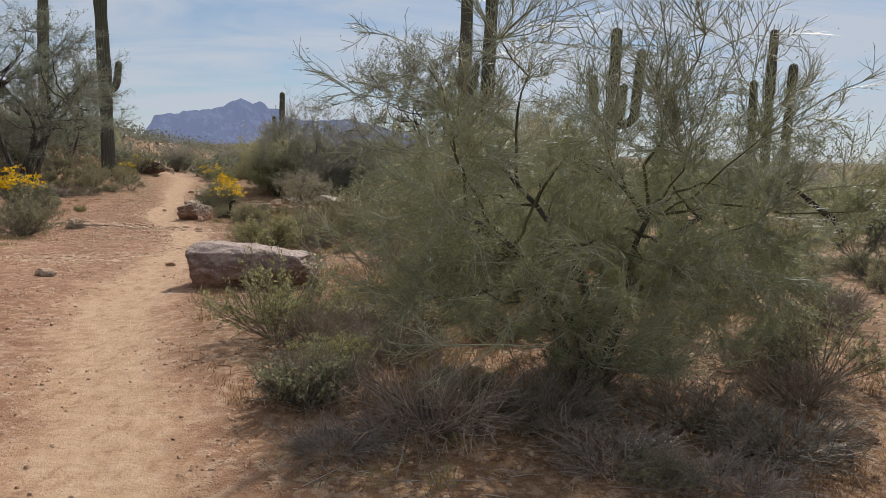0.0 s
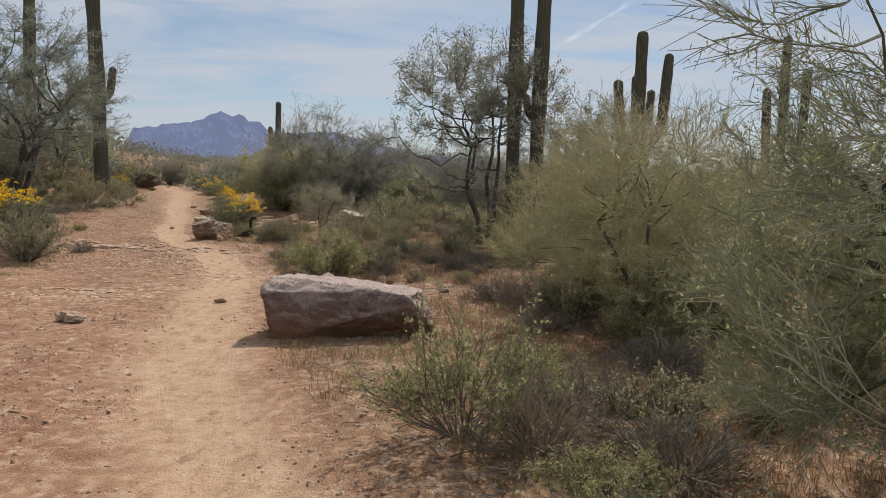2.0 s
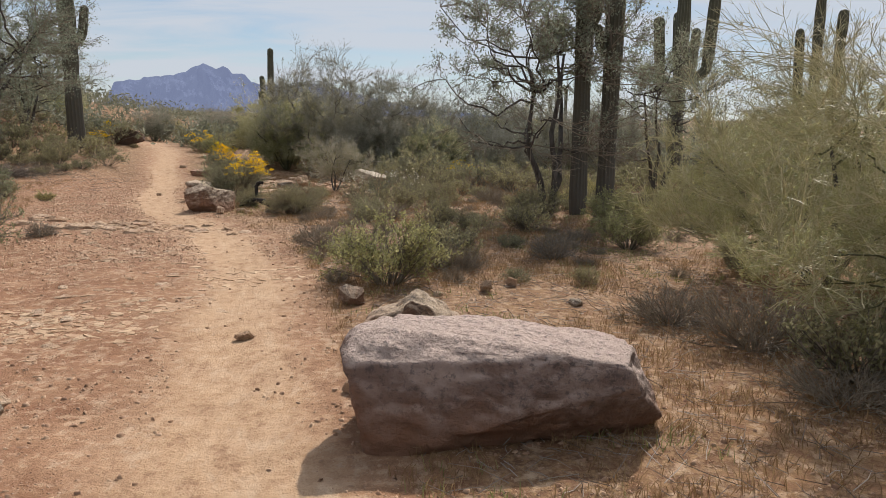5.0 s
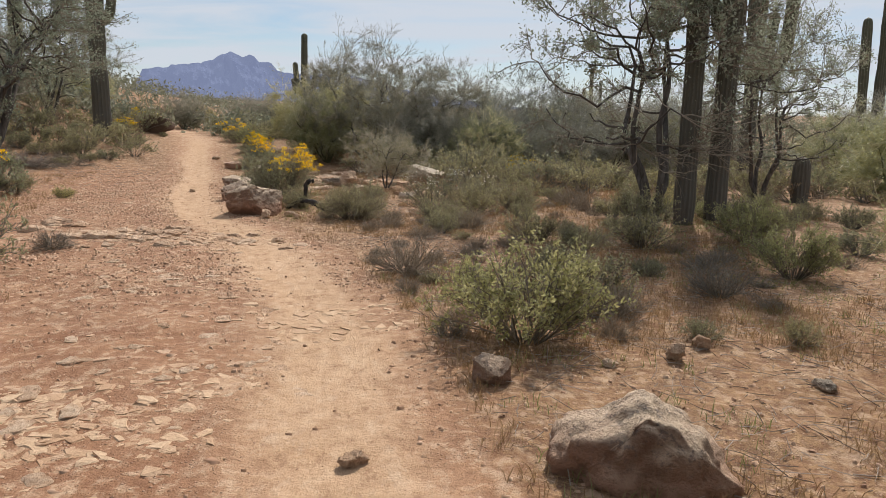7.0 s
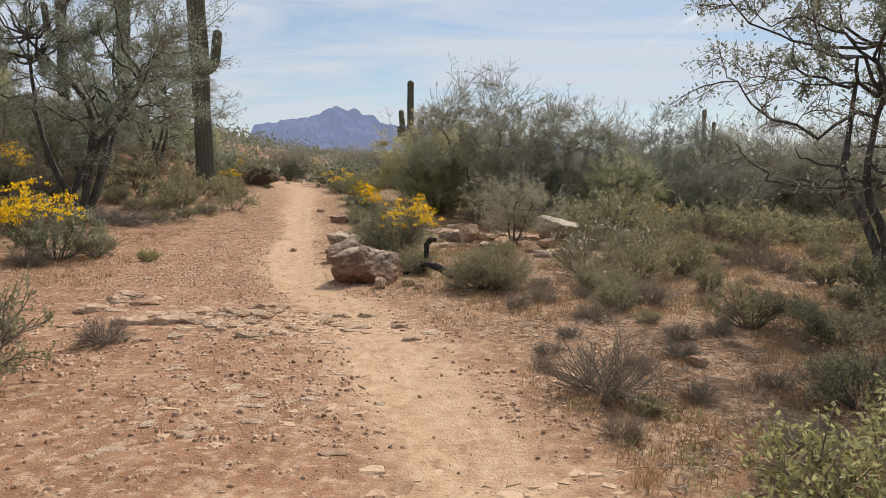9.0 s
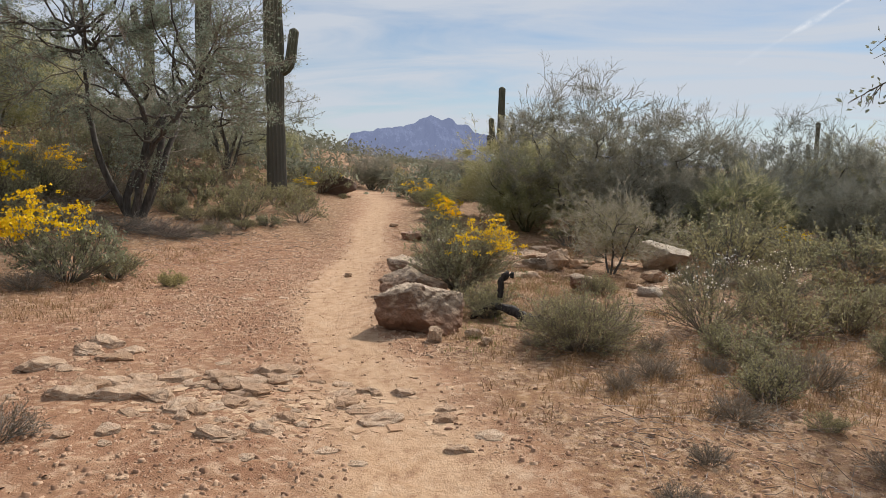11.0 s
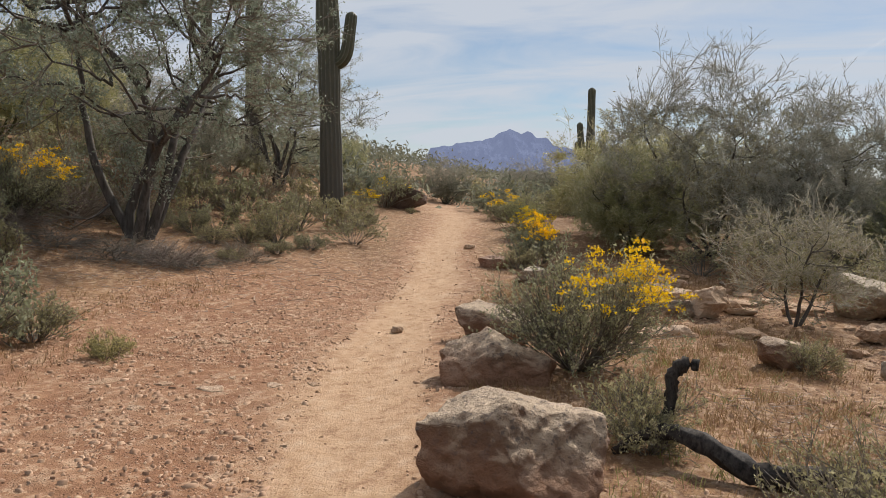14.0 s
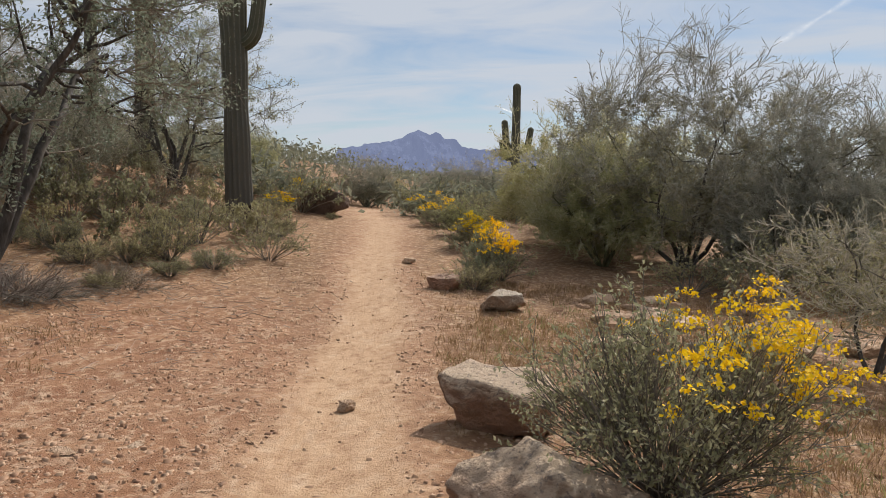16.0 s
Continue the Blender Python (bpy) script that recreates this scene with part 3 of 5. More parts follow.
rock("boulder", rock_mesh("boulder", (0.3, 0.24, 0.13), [(0, -0.2, 1, 0.8)], ROCK_RED, 43, 4, 0.14), -9.85, 34.9, 0.04, -20, "low reddish rock at the trail's edge", "rock")

def bedded_build(nt):
    n1, n2 = noise_out(nt, 4, 5, 0.6), noise_out(nt, 30, 4, 0.65)
    o = nt.nodes.new("ShaderNodeObjectInfo")
    col = mix(nt, o.outputs["Random"], (0.42, 0.275, 0.175), (0.61, 0.46, 0.33))
    col = mix(nt, ramp(nt, n1, 0.4, 0.62, 0, 0.6), col, (0.42, 0.255, 0.15))
    col = mix(nt, ramp(nt, n2, 0.55, 0.7, 0, 0.35), col, (0.24, 0.14, 0.085))
    return bsdf(nt, col, 0.92, 0.2, n2, 0.8, 0.03)


BEDDED = mat("soil_coloured_stone", bedded_build)
FLATS = [rock_mesh("stone", (0.5 + 0.1 * (k % 3), 0.38 + 0.08 * (k % 2), 0.22), [(0.2, -0.1, 1, 0.7), (-0.6, -1, 0.3, 0.8)], BEDDED, 80 + k, 3, 0.22) for k in range(6)]
STONES = [rock_mesh("stone", (0.5 + 0.1 * (k % 3), 0.4, 0.2 + 0.07 * (k % 4)), [(0.2, -0.1, 1, 0.75), (-0.6, -1, 0.3, 0.85)], m, 60 + k, 4, 0.24)
          for k, m in enumerate((BEDDED, BEDDED, ROCK_PALE, BEDDED, ROCK_PALE, BEDDED))]


def stone(x, y, size, k, rz, label, group, flat=1.0, bury=0.35):
    me = (STONES if flat == 1.0 else FLATS)[k % 6]
    ob = new("stone", me)
    low = min(v.co.z for v in me.vertices)
    ob.matrix_world = pose(x, y, hz(x, y) - low * size * flat * (1 if flat == 1 else bury) - size * 0.08, 0, 0, rz) @ Matrix.Diagonal((size, size, size * flat, 1))
    tagged(ob, label, "stone", group)


for x, y, s, k in ((-4.02, 13.35, 0.12, 5), (-5.2, 11.5, 0.26, 0), (-5.12, 11.4, 0.17, 4), (-5.32, 11.62, 0.2, 5), (-1.76, 15.15, 0.16, 3),
                   (-2.3, 15.0, 0.12, 0), (-1.45, 15.5, 0.13, 3), (-0.9, 14.6, 0.15, 4), (-6.52, 23.42, 0.19, 3), (-6.15, 23.8, 0.17, 1), (-5.95, 23.42, 0.14, 5), (-2.94, 19.5, 0.22, 0),
                   (-9.3, 28.4, 0.14, 5), (-5.55, 31.6, 0.3, 1), (3.3, 5.15, 0.26, 5), (3.0, 4.75, 0.18, 2), (-11.1, 37.3, 0.2, 5), (-3.0, 11.9, 0.2, 0)):
    stone(x, y, s, k, RNG.uniform(0, 360), "angular desert stone lying on the reddish soil", "stones along the trail")
for k in range(110):
    x, y = RNG.uniform(-7.2, -2.4), 28.2 + 8.5 * RNG.uniform(0, 1) ** 1.3
    if trail_dist(x, y) < -1.5 and (x + 5.0) ** 2 + (y - 28.2) ** 2 > 0.5:
        stone(x, y, 0.07 + 0.46 * RNG.uniform(0, 1) ** 2.8, int(RNG.integers(0, 6)), RNG.uniform(0, 360), "weathered flat tan stone in a rocky outcrop", "outcrop stones", (1.0, 0.6, 0.8, 0.95)[k % 4], 0.85)
for k in range(24):
    x, y = RNG.normal(-6.9, 0.5), RNG.normal(33.6, 1.0)
    stone(x, y, RNG.uniform(0.14, 0.5), int(RNG.integers(0, 6)), RNG.uniform(0, 360), "grey-brown slab heaped in a rocky outcrop", "outcrop stones", 0.8, 0.8)

# flat stones bedded in the wide bare part left of the track: the larger ones lie singly, the small ones are strewn between
SMALL = []
for cx, cy, n, sx, sy in ((-5.9, 14.3, 60, 0.55, 0.6), (-7.2, 20.6, 70, 0.9, 0.7), (-5.0, 16.0, 44, 0.45, 0.7), (-8.2, 20.4, 34, 0.9, 0.8), (-7.4, 16.8, 40, 0.7, 1.1), (-10.4, 26.2, 30, 1.0, 0.8), (-6.4, 17.9, 40, 0.6, 0.5)):
    for _ in range(n):
        x, y, size, k, rz = RNG.normal(cx, sx), RNG.normal(cy, sy), 0.045 + 0.16 * RNG.uniform(0, 1) ** 2.0, int(RNG.integers(0, 6)), RNG.uniform(0, 360)
        if trail_dist(x, y) < 0.3:
            continue
        if size > 0.12:
            stone(x, y, size, k, rz, "flat tan stone bedded in the trail's soil", "stones bedded in the trail", 0.55)
        else:
            SMALL.append((x, y, size, k, rz))


def small_stones():
    vs, fs, o = [], [], 0
    for x, y, size, k, rz in SMALL:
        me = FLATS[k]
        v = np.empty(len(me.vertices) * 3, dtype=np.float32)
        me.vertices.foreach_get("co", v)
        v = v.reshape(-1, 3)
        f = np.empty(len(me.loops), dtype=np.int32)
        me.loops.foreach_get("vertex_index", f)
        a, low = radians(rz), v[:, 2].min()
        q = np.stack((v[:, 0] * math.cos(a) - v[:, 1] * math.sin(a), v[:, 0] * math.sin(a) + v[:, 1] * math.cos(a), v[:, 2] * 0.55 - low * 0.19 - 0.08), -1) * size
        vs.append(q + np.array((x, y, hz(x, y))))
        fs.append(f.reshape(-1, 3) + o)
        o += len(v)
    tagged(new("small_stones", mesh_from("small_stones", np.concatenate(vs), np.concatenate(fs), BEDDED)), "small flat tan stones trodden into the bare soil", "stones", kind="stuff")


small_stones()

# a low ledge of broken bedrock across the bare ground, and worn slabs in the track
for k in range(44):
    a = RNG.normal(0, 0.75)
    stone(-7.0 + a, 20.6 + 0.2 * a + RNG.normal(0, 0.5), RNG.uniform(0.09, 0.26), int(RNG.choice((0, 1, 3, 5))), RNG.uniform(0, 360), "rough tan bedrock lump in a low ledge", "bedrock ledge", 0.9 if k % 3 else 0.6, 0.42)
for cx, cy, n in ((-7.85, 21.15, 13), (-9.35, 21.8, 9), (-8.6, 20.5, 7)):
    for k in range(n):
        stone(RNG.normal(cx, 0.24), RNG.normal(cy, 0.2), RNG.uniform(0.14, 0.36), int(RNG.choice((0, 1, 3, 5))), RNG.uniform(0, 360), "rough tan bedrock lump in a low ledge", "bedrock ledge", 0.9, 0.45)
for k in range(12):
    stone(RNG.normal(-4.85, 0.25), RNG.normal(14.75, 0.3), RNG.uniform(0.12, 0.24), int(RNG.integers(0, 6)), RNG.uniform(0, 360), "worn flat pale slab in the track", "worn slabs", 0.3)

# ---- saguaros ----


def saguaro_column(path, r, ribs=15, base=1.0):
    """A pleated column along a line, domed at its top."""
    pts = np.array(path, dtype=float)
    seg = np.r_[0, np.cumsum(np.linalg.norm(np.diff(pts, axis=0), axis=1))]
    n = max(14, int(seg[-1] / 0.18))
    u = np.linspace(0, seg[-1], n)
    u = np.r_[u[:-1], seg[-1] - r * np.array([0.75, 0.45, 0.2, 0.06, 0.0])]
    u.sort()
    c = np.stack([np.interp(u, seg, pts[:, k]) for k in range(3)], -1)
    for _ in range(3):
        c[1:-1] = (c[:-2] + 2 * c[1:-1] + c[2:]) / 4
    left = seg[-1] - u
    rad = r * np.sqrt(np.clip(1 - np.clip(1 - left / (r * 1.1), 0, 1) ** 2, 0.0004, 1))
    rad = rad * (1 + 0.06 * np.sin(u * 1.3 + r * 40) + 0.03 * np.sin(u * 3.7)) * np.interp(u, [0, 0.6, 2.0], [base, 1, 1])
    tan = unit(np.gradient(c, axis=0))
    ref = np.array((0.0, 1.0, 0.0))
    a = unit(np.cross(tan, ref))
    b = np.cross(tan, a)
    k = ribs * 4
    ang = np.linspace(0, 2 * np.pi, k, endpoint=False)
    crest = (np.cos(ang * ribs) * 0.5 + 0.5) ** 0.8
    pleat = 0.86 + 0.14 * crest
    v = c[:, None] + rad[:, None, None] * pleat[None, :, None] * (a[:, None] * np.cos(ang)[None, :, None] + b[:, None] * np.sin(ang)[None, :, None])
    m = len(u)
    i = (np.arange(m - 1) * k)[:, None] + np.arange(k)[None]
    j = (np.arange(m - 1) * k)[:, None] + (np.arange(k)[None] + 1) % k
    f = np.stack((i, j, j + k, i + k), -1).reshape(-1, 4)
    return v.reshape(-1, 3), f, {"crest": np.tile(crest, m), "height": np.repeat(c[:, 2], k)}


def saguaro(x, y, h, r, label, arms=(), lean=(0, 0), scar=False, base=0.85):
    root = thing("saguaro_cactus", label, "cactus", "saguaros")
    root.matrix_world = pose(x, y, hz(x, y) - 0.1)
    v, f, at = saguaro_column([(0, 0, 0), (lean[0] * 0.3, lean[1] * 0.3, h * 0.4), (lean[0], lean[1], h)], r, base=base)
    part("trunk", mesh_from("trunk", v, f, SAGUARO, True, at), root)
    for z0, out, z1, az, ra in arms:
        ca, sa = math.cos(radians(az)), math.sin(radians(az))
        lx, ly = lean[0] * z0 / h, lean[1] * z0 / h
        p = [(lx + ca * q * out, ly + sa * q * out, z0 + e) for q, e in ((0.15, 0), (0.6, 0.04), (0.92, 0.2), (1.0, 0.5))] + [(lx + ca * out * 1.2, ly + sa * out * 1.2, z1)]
        v, f, at = saguaro_column(p, ra, 11)
        at["height"] = at["height"] + 3
        part("arm", mesh_from("arm", v, f, SAGUARO, True, at), root)
    if scar:
        p = RNG.normal(0, 1, (1, 3))
        v, f = tubes(grow(np.array([(r * 0.5, -r * 0.6, 0.15)]), np.array([(0.5, -0.4, 0.6)]), np.array([0.45]), 5, 0.2, 0), 0.22, 0.1, 8)
        part("scar", mesh_from("scar", v, f, SCAR, True), root, "dark decayed scar at the foot")
    return root


saguaro(-16.45, 40.9, 11.6, 0.33, "tall saguaro with one short upturned arm", [(4.45, 0.6, 6.0, 10, 0.18)], (-0.5, 0), True, 0.8)
saguaro(-21.9, 45.2, 11.5, 0.30, "tall straight saguaro behind a leafy tree", (), (0.1, 0))
saguaro(1.3, 24.3, 7.3, 0.195, "tall saguaro growing close beside another", [(4.3, 0.33, 5.2, 20, 0.12)])
saguaro(1.95, 24.45, 7.5, 0.205, "tall saguaro with a stub arm beside its twin", [(3.6, -0.36, 4.3, 10, 0.11)], (0.12, 0))
saguaro(9.9, 42.5, 9.8, 0.31, "many-armed saguaro rising behind bare shrubs", [(4.2, -0.95, 7.3, 5, 0.24), (4.6, 1.2, 8.7, -5, 0.26), (4.8, 0.55, 6.8, -40, 0.22), (5.0, -0.3, 7.6, -70, 0.22)], (0.1, 0))
saguaro(26.9, 62.5, 13.6, 0.36, "three-stemmed saguaro far off among shrubs", [(2.2, -1.1, 9.6, 0, 0.33), (1.8, 1.5, 11.0, 0, 0.36)], (0.1, 0))
saguaro(-12.45, 66.2, 7.0, 0.24, "slender saguaro with small side arms behind bushes", [(3.3, -0.55, 5.0, 0, 0.2), (3.2, 0.7, 4.6, 10, 0.18), (2.8, -0.75, 3.9, -20, 0.18)])
saguaro(-29.5, 53, 8.6, 0.28, "distant saguaro with an arm on the hillside", [(5.0, -0.8, 6.9, 0, 0.2)])
saguaro(-39.5, 52, 11.5, 0.3, "distant saguaro with short arms on the hillside", [(6.0, 0.8, 7.2, 0, 0.2), (5.6, -0.7, 7.0, 0, 0.2)])
saguaro(-18.3, 30.2, 1.35, 0.2, "short young saguaro among yellow flowers")
saguaro(6.1, 29.6, 1.3, 0.24, "short stout young saguaro in the scrub")
saguaro(25.5, 150, 9.5, 0.35, "far-off saguaro on the horizon", [(3, -1.1, 6, 0, 0.3)])
saguaro(27.6, 152, 7.5, 0.3, "far-off saguaro on the horizon")

# ---- trees and shrubs ----


def stuff_part(name, arrays, material, root, label=""):
    return tagged(part(name, mesh_from(name, *arrays, material), root, label), kind="stuff")


def dome(n, high, wide, mid, low, seed, shell=2.4):
    """Places within a lumpy crown: half as wide as given, its middle at a share of its height."""
    d = unit(RNG.normal(0, 1, (n, 3)))
    r = np.random.default_rng(seed)
    lump = np.zeros(n)
    for _ in range(6):
        lump += np.sin(d @ r.normal(0, 3.0, 3) + r.uniform(0, 6.28))
    k = RNG.uniform(0, 1, n) ** (1 / shell) * (0.9 + 0.055 * lump)
    z = np.where(d[:, 2] > 0, high * (1 - mid), high * (mid - low))
    return d * k[:, None] * np.stack((np.full(n, wide), np.full(n, wide), z), -1) + np.array((0, 0, high * mid))


def reach(par, goals, n, bow, wiggle, t0=0.25):
    """Branches from the nearest place below on the lines given to each goal, bowed and crooked."""
    b, m, _ = par.shape
    src = par[:, int(t0 * m):].reshape(-1, 3)
    way = goals[:, None] - src[None]
    cost = np.linalg.norm(way, axis=-1) + 0.9 * np.maximum(0, -way[..., 2]) + RNG.uniform(0, 0.25, way.shape[:2])
    st = src[cost.argmin(1)]
    ln = np.linalg.norm(goals - st, axis=1)
    u = np.linspace(0, 1, n)[None, :, None]
    side = unit(RNG.normal(0, 1, st.shape) + np.array((0, 0, -0.5)))
    crook = np.cumsum(RNG.normal(0, wiggle, (len(st), n, 3)), axis=1)
    crook = crook - crook[:, :1] - (crook[:, -1:] - crook[:, :1]) * u * 0.6
    pts = st[:, None] + (goals - st)[:, None] * u + (side[:, None] * bow * np.sin(np.pi * u) + crook / n ** 0.5) * ln[:, None, None]
    return pts, ln


def crown_lines(stems, high, wide, counts, first, stem_r, seed, lean=(0, 0), droop=0.0, crook=0.2, fine_n=2, mid=0.42, floor=0.04, shell=2.4):
    """Branching lines from the trunks down to the finest twigs, filling a lumpy dome."""
    ang = np.linspace(0, 2 * np.pi, stems, endpoint=False) + RNG.uniform(0, 6.28) + RNG.normal(0, 0.25, stems)
    out = first * RNG.uniform(0.5, 1.3, stems)
    way = np.stack((np.cos(ang) * out + lean[0], np.sin(ang) * out + lean[1], np.ones(stems)), -1)
    st = np.stack((np.cos(ang), np.sin(ang), np.zeros(stems)), -1) * stem_r * 1.7
    p0 = grow(st, way, high * RNG.uniform(0.4, 0.62, stems), 11, crook * 0.7, 0.0)
    shift = np.array((lean[0], lean[1], 0)) * high * 0.4
    p1, l1 = reach(p0, dome(counts[0], high * 0.86, wide * 0.8, mid, floor, seed, 3.0) + shift, 9, 0.16, crook * 0.5)
    p2, l2 = reach(np.concatenate((p1, p1)), dome(counts[1], high, wide, mid, floor, seed, shell) + shift, 6, 0.14, crook * 0.4, 0.2)
    p3, l3 = sprout(p2, np.clip(l2, 0.3, 1.1), counts[2], 0.15, 0.75, 0.5, 4, 0.16, 0.07 - droop)
    p4, l4 = sprout(p3, l3, counts[3], 0.05, 0.7, 0.5, fine_n, 0.16, 0.02 - droop)
    for q in (p1, p2, p3, p4):
        q[..., 2] = np.where(q[..., 2] < 0.05, 0.05 + 0.25 * np.abs(q[..., 2]), q[..., 2])
    p0[:, 0, 2] = -0.03
    return p0, p1, p2, p3, p4


def palo_verde(label, high, wide, stems, counts, seed, leaf_per=2, leafy=0.5, first=0.6, twig=TWIG_PV, trunk=BARK_GREEN, bark=BARK_GREEN, leaf=LEAF_PV, leaf_size=0.012, stem_r=0.05, tw=0.0024, single=False, crook=0.2, lean=(0, 0), mid=0.42):
    """A tree of many green twigs, with tiny leaflets in the lower part of its crown."""
    global RNG
    RNG = np.random.default_rng(seed)
    root = thing("palo_verde_tree", label, "tree")
    p0, p1, p2, p3, p4 = crown_lines(stems, high, wide, counts, first, stem_r, seed, lean, crook=crook, fine_n=3 if single else 2, mid=mid)
    if single:
        for q in p0:
            part("trunk", mesh_from("trunk", *tubes(q[None], stem_r, stem_r * 0.4, 9), trunk, True), root)
        for q in p1:
            part("branch", mesh_from("branch", *tubes(q[None], stem_r * 0.34, stem_r * 0.1, 6), bark, True), root)
    else:
        part("trunk", mesh_from("trunk", *tubes(p0, stem_r, stem_r * 0.4, 7), trunk, True), root)
        stuff_part("limb_crown", tubes(p1, stem_r * 0.36, stem_r * 0.12, 4), bark, root)
    tip = p4[:, -1, 2]
    p4 = p4[(tip < high * 0.6) | (RNG.uniform(0, 1, len(tip)) < np.interp(tip / high, [0.6, 0.75], [1.0, 0.4]))]     # barer towards its top
    mid = tubes(p2, stem_r * 0.11, tw * 1.3, 4 if single else 3)
    stuff_part("twig_crown", join(mid, tubes(p3, tw * 1.3, tw * 0.8, 3), tubes(p4, tw, tw * 0.5, 3)) if single else join(mid, ribbons(p3, tw * 1.3), ribbons(p4, tw)), twig, root)
    c = along(p4, leaf_per, 0.025 if single else 0.05)
    c = c[c[:, 2] < high * leafy * RNG.uniform(0.6, 1.4, len(c))]
    stuff_part("foliage", leaves_at(c, leaf_size, 0.32), leaf, root)
    return root


def leafy_tree(label, high, wide, stems, counts, seed, leaf=LEAF_GREY, bark=BARK_DARK, leaf_size=0.03, leaf_per=5, stem_r=0.12, lean=(0, 0), first=0.4, droop=0.05, crook=0.3, bare_below=0.0, mid=0.55, floor=0.08):
    """A tree with crooked dark limbs, drooping fine twigs and small grey leaves."""
    global RNG
    RNG = np.random.default_rng(seed)
    root = thing("ironwood_tree", label, "tree")
    p0, p1, p2, p3, p4 = crown_lines(stems, high, wide, counts, first, stem_r, seed, lean, droop, crook, 2, mid, floor, 2.0)
    for q in p0:
        part("trunk", mesh_from("trunk", *tubes(q[None], stem_r, stem_r * 0.4, 9), bark, True), root)
    for q in p1:
        part("branch", mesh_from("branch", *tubes(q[None], stem_r * 0.38, stem_r * 0.12, 6), bark, True), root)
    stuff_part("twig_crown", join(tubes(p2, stem_r * 0.14, 0.006, 4), tubes(p3, 0.006, 0.0035, 3), ribbons(p4, 0.0042)), TWIG_DARK, root)
    c = along(p4, leaf_per, 0.06, 0.4)
    c = c[c[:, 2] > bare_below * RNG.uniform(0.5, 1.5, len(c))]
    stuff_part("foliage", leaves_at(c, leaf_size, 0.42), leaf, root)
    return root


def shrub(name, label, rad, high, stems, leaf, twig, leaf_size, leaf_per, seed, flower=None, flower_top=0.35, fine=5, group="", up=0.05, slim=0.45, lean=(0, 0), thick=1.0, wiggle=0.14):
    """A dome of thin stems with small leaves, and flower heads on long stalks where it has them."""
    global RNG
    RNG = np.random.default_rng(seed)
    root = thing(name, label, "shrub", group)
    ang = RNG.uniform(0, 6.28, stems)
    tilt = np.sqrt(RNG.uniform(0.02, 1, stems))
    way = np.stack((np.cos(ang) * tilt * rad / high * 1.2 + lean[0], np.sin(ang) * tilt * rad / high * 1.2 + lean[1], np.ones(stems) * (1.1 - 0.55 * tilt)), -1)
    ln = np.hypot(rad * tilt, high * np.sqrt(1.02 - tilt * tilt * 0.8)) * RNG.uniform(0.7, 1.0, stems)
    st = np.stack((np.cos(ang), np.sin(ang), np.zeros(stems)), -1) * rad * 0.1
    p0 = grow(st, way, ln, 5, wiggle, up)
    p1, l1 = sprout(p0, ln, fine, 0.25, 0.65, 0.45, 3, 0.16, 0.06)
    p2, l2 = sprout(p1, l1, 3, 0.2, 0.7, 0.55, 2, 0.15, 0.05)
    side = tubes(p1, 0.0032 * thick, 0.0018 * thick, 3) if thick < 1.2 else ribbons(p1, 0.003 * thick)
    if leaf_per:
        stuff_part("stem_crown", join(tubes(p0, 0.006 * thick, 0.0028 * thick, 3), side, ribbons(p2, 0.0022 * thick)), twig, root)
    else:
        stuff_part("stem_crown", tubes(p0, 0.007 * thick, 0.003 * thick, 4), twig, root)
        stuff_part("twig_crown", join(side, ribbons(p2, 0.0022 * thick)), twig, root)
    if leaf_per:
        stuff_part("foliage", join(leaves_at(along(p2, leaf_per, 0.012, 0.1), leaf_size, slim), leaves_at(along(p1, leaf_per, 0.012, 0.3), leaf_size, slim)), leaf, root)
    if flower:
        tips = p0[:, -1]
        tips = tips[tips[:, 2] > high * flower_top]
        pick = tips[RNG.integers(0, len(tips), len(tips) * (2 if thick < 1.2 else 5))]
        pick = pick[RNG.uniform(-0.55, 0.6, len(pick)) < pick[:, 0] / rad]
        stalk = grow(pick, np.array((0.5, 0.0, 1.0)) + RNG.normal(0, 0.3, (len(pick), 3)), RNG.uniform(0.12, 0.34, len(pick)), 3, 0.1, 0.02)
        stuff_part("stalk_crown", tubes(stalk, 0.002, 0.0014, 3), twig, root)
        k = 26 if flower is FLOWER and thick < 1.2 else 14 if flower is FLOWER else 4
        heads = np.repeat(stalk[:, -1], k, axis=0) + RNG.normal(0, 1, (len(stalk) * k, 3)) * np.array((0.034, 0.034, 0.014))
        stuff_part("blossom", leaves_at(heads, 0.0115 if thick < 1.2 else 0.016, 0.95, 0.7), flower, root)
    return root


def put(ob, x, y, rz=0, scale=1.0, tall=1.0, sink=0.02):
    ob.matrix_world = pose(x, y, hz(x, y) - sink, 0, 0, rz) @ Matrix.Diagonal((scale, scale, scale * tall, 1))
    return ob


def again(ob, x, y, rz, scale=1.0, tall=1.0, label="", sink=0.02):
    c = copy_thing(ob, Matrix.Identity(4))
    put(c, x, y, rz, scale, tall, sink)
    return tagged(c, label)


PLACE = np.random.default_rng(99)

# trees beside the trail
pv1 = put(palo_verde("dense palo verde with thin yellow-green twigs and dark stems", 3.75, 2.3, 6, (54, 680, 7, 11), 101, 3, 0.55, 0.4, trunk=BARK_DARK, single=True, stem_r=0.045, mid=0.37), 1.76, 6.2, 20)
pv2 = put(palo_verde("broad low palo verde with bare upper twigs", 3.3, 2.1, 6, (50, 560, 7, 11), 104, 3, 0.55, 0.7, trunk=BARK_DARK, single=True, stem_r=0.04, mid=0.34), 1.55, 11.9, 70)
again(pv2, 2.2, 15.6, 200, 1.1, 1.0, "yellow-green palo verde with sparse upper twigs")
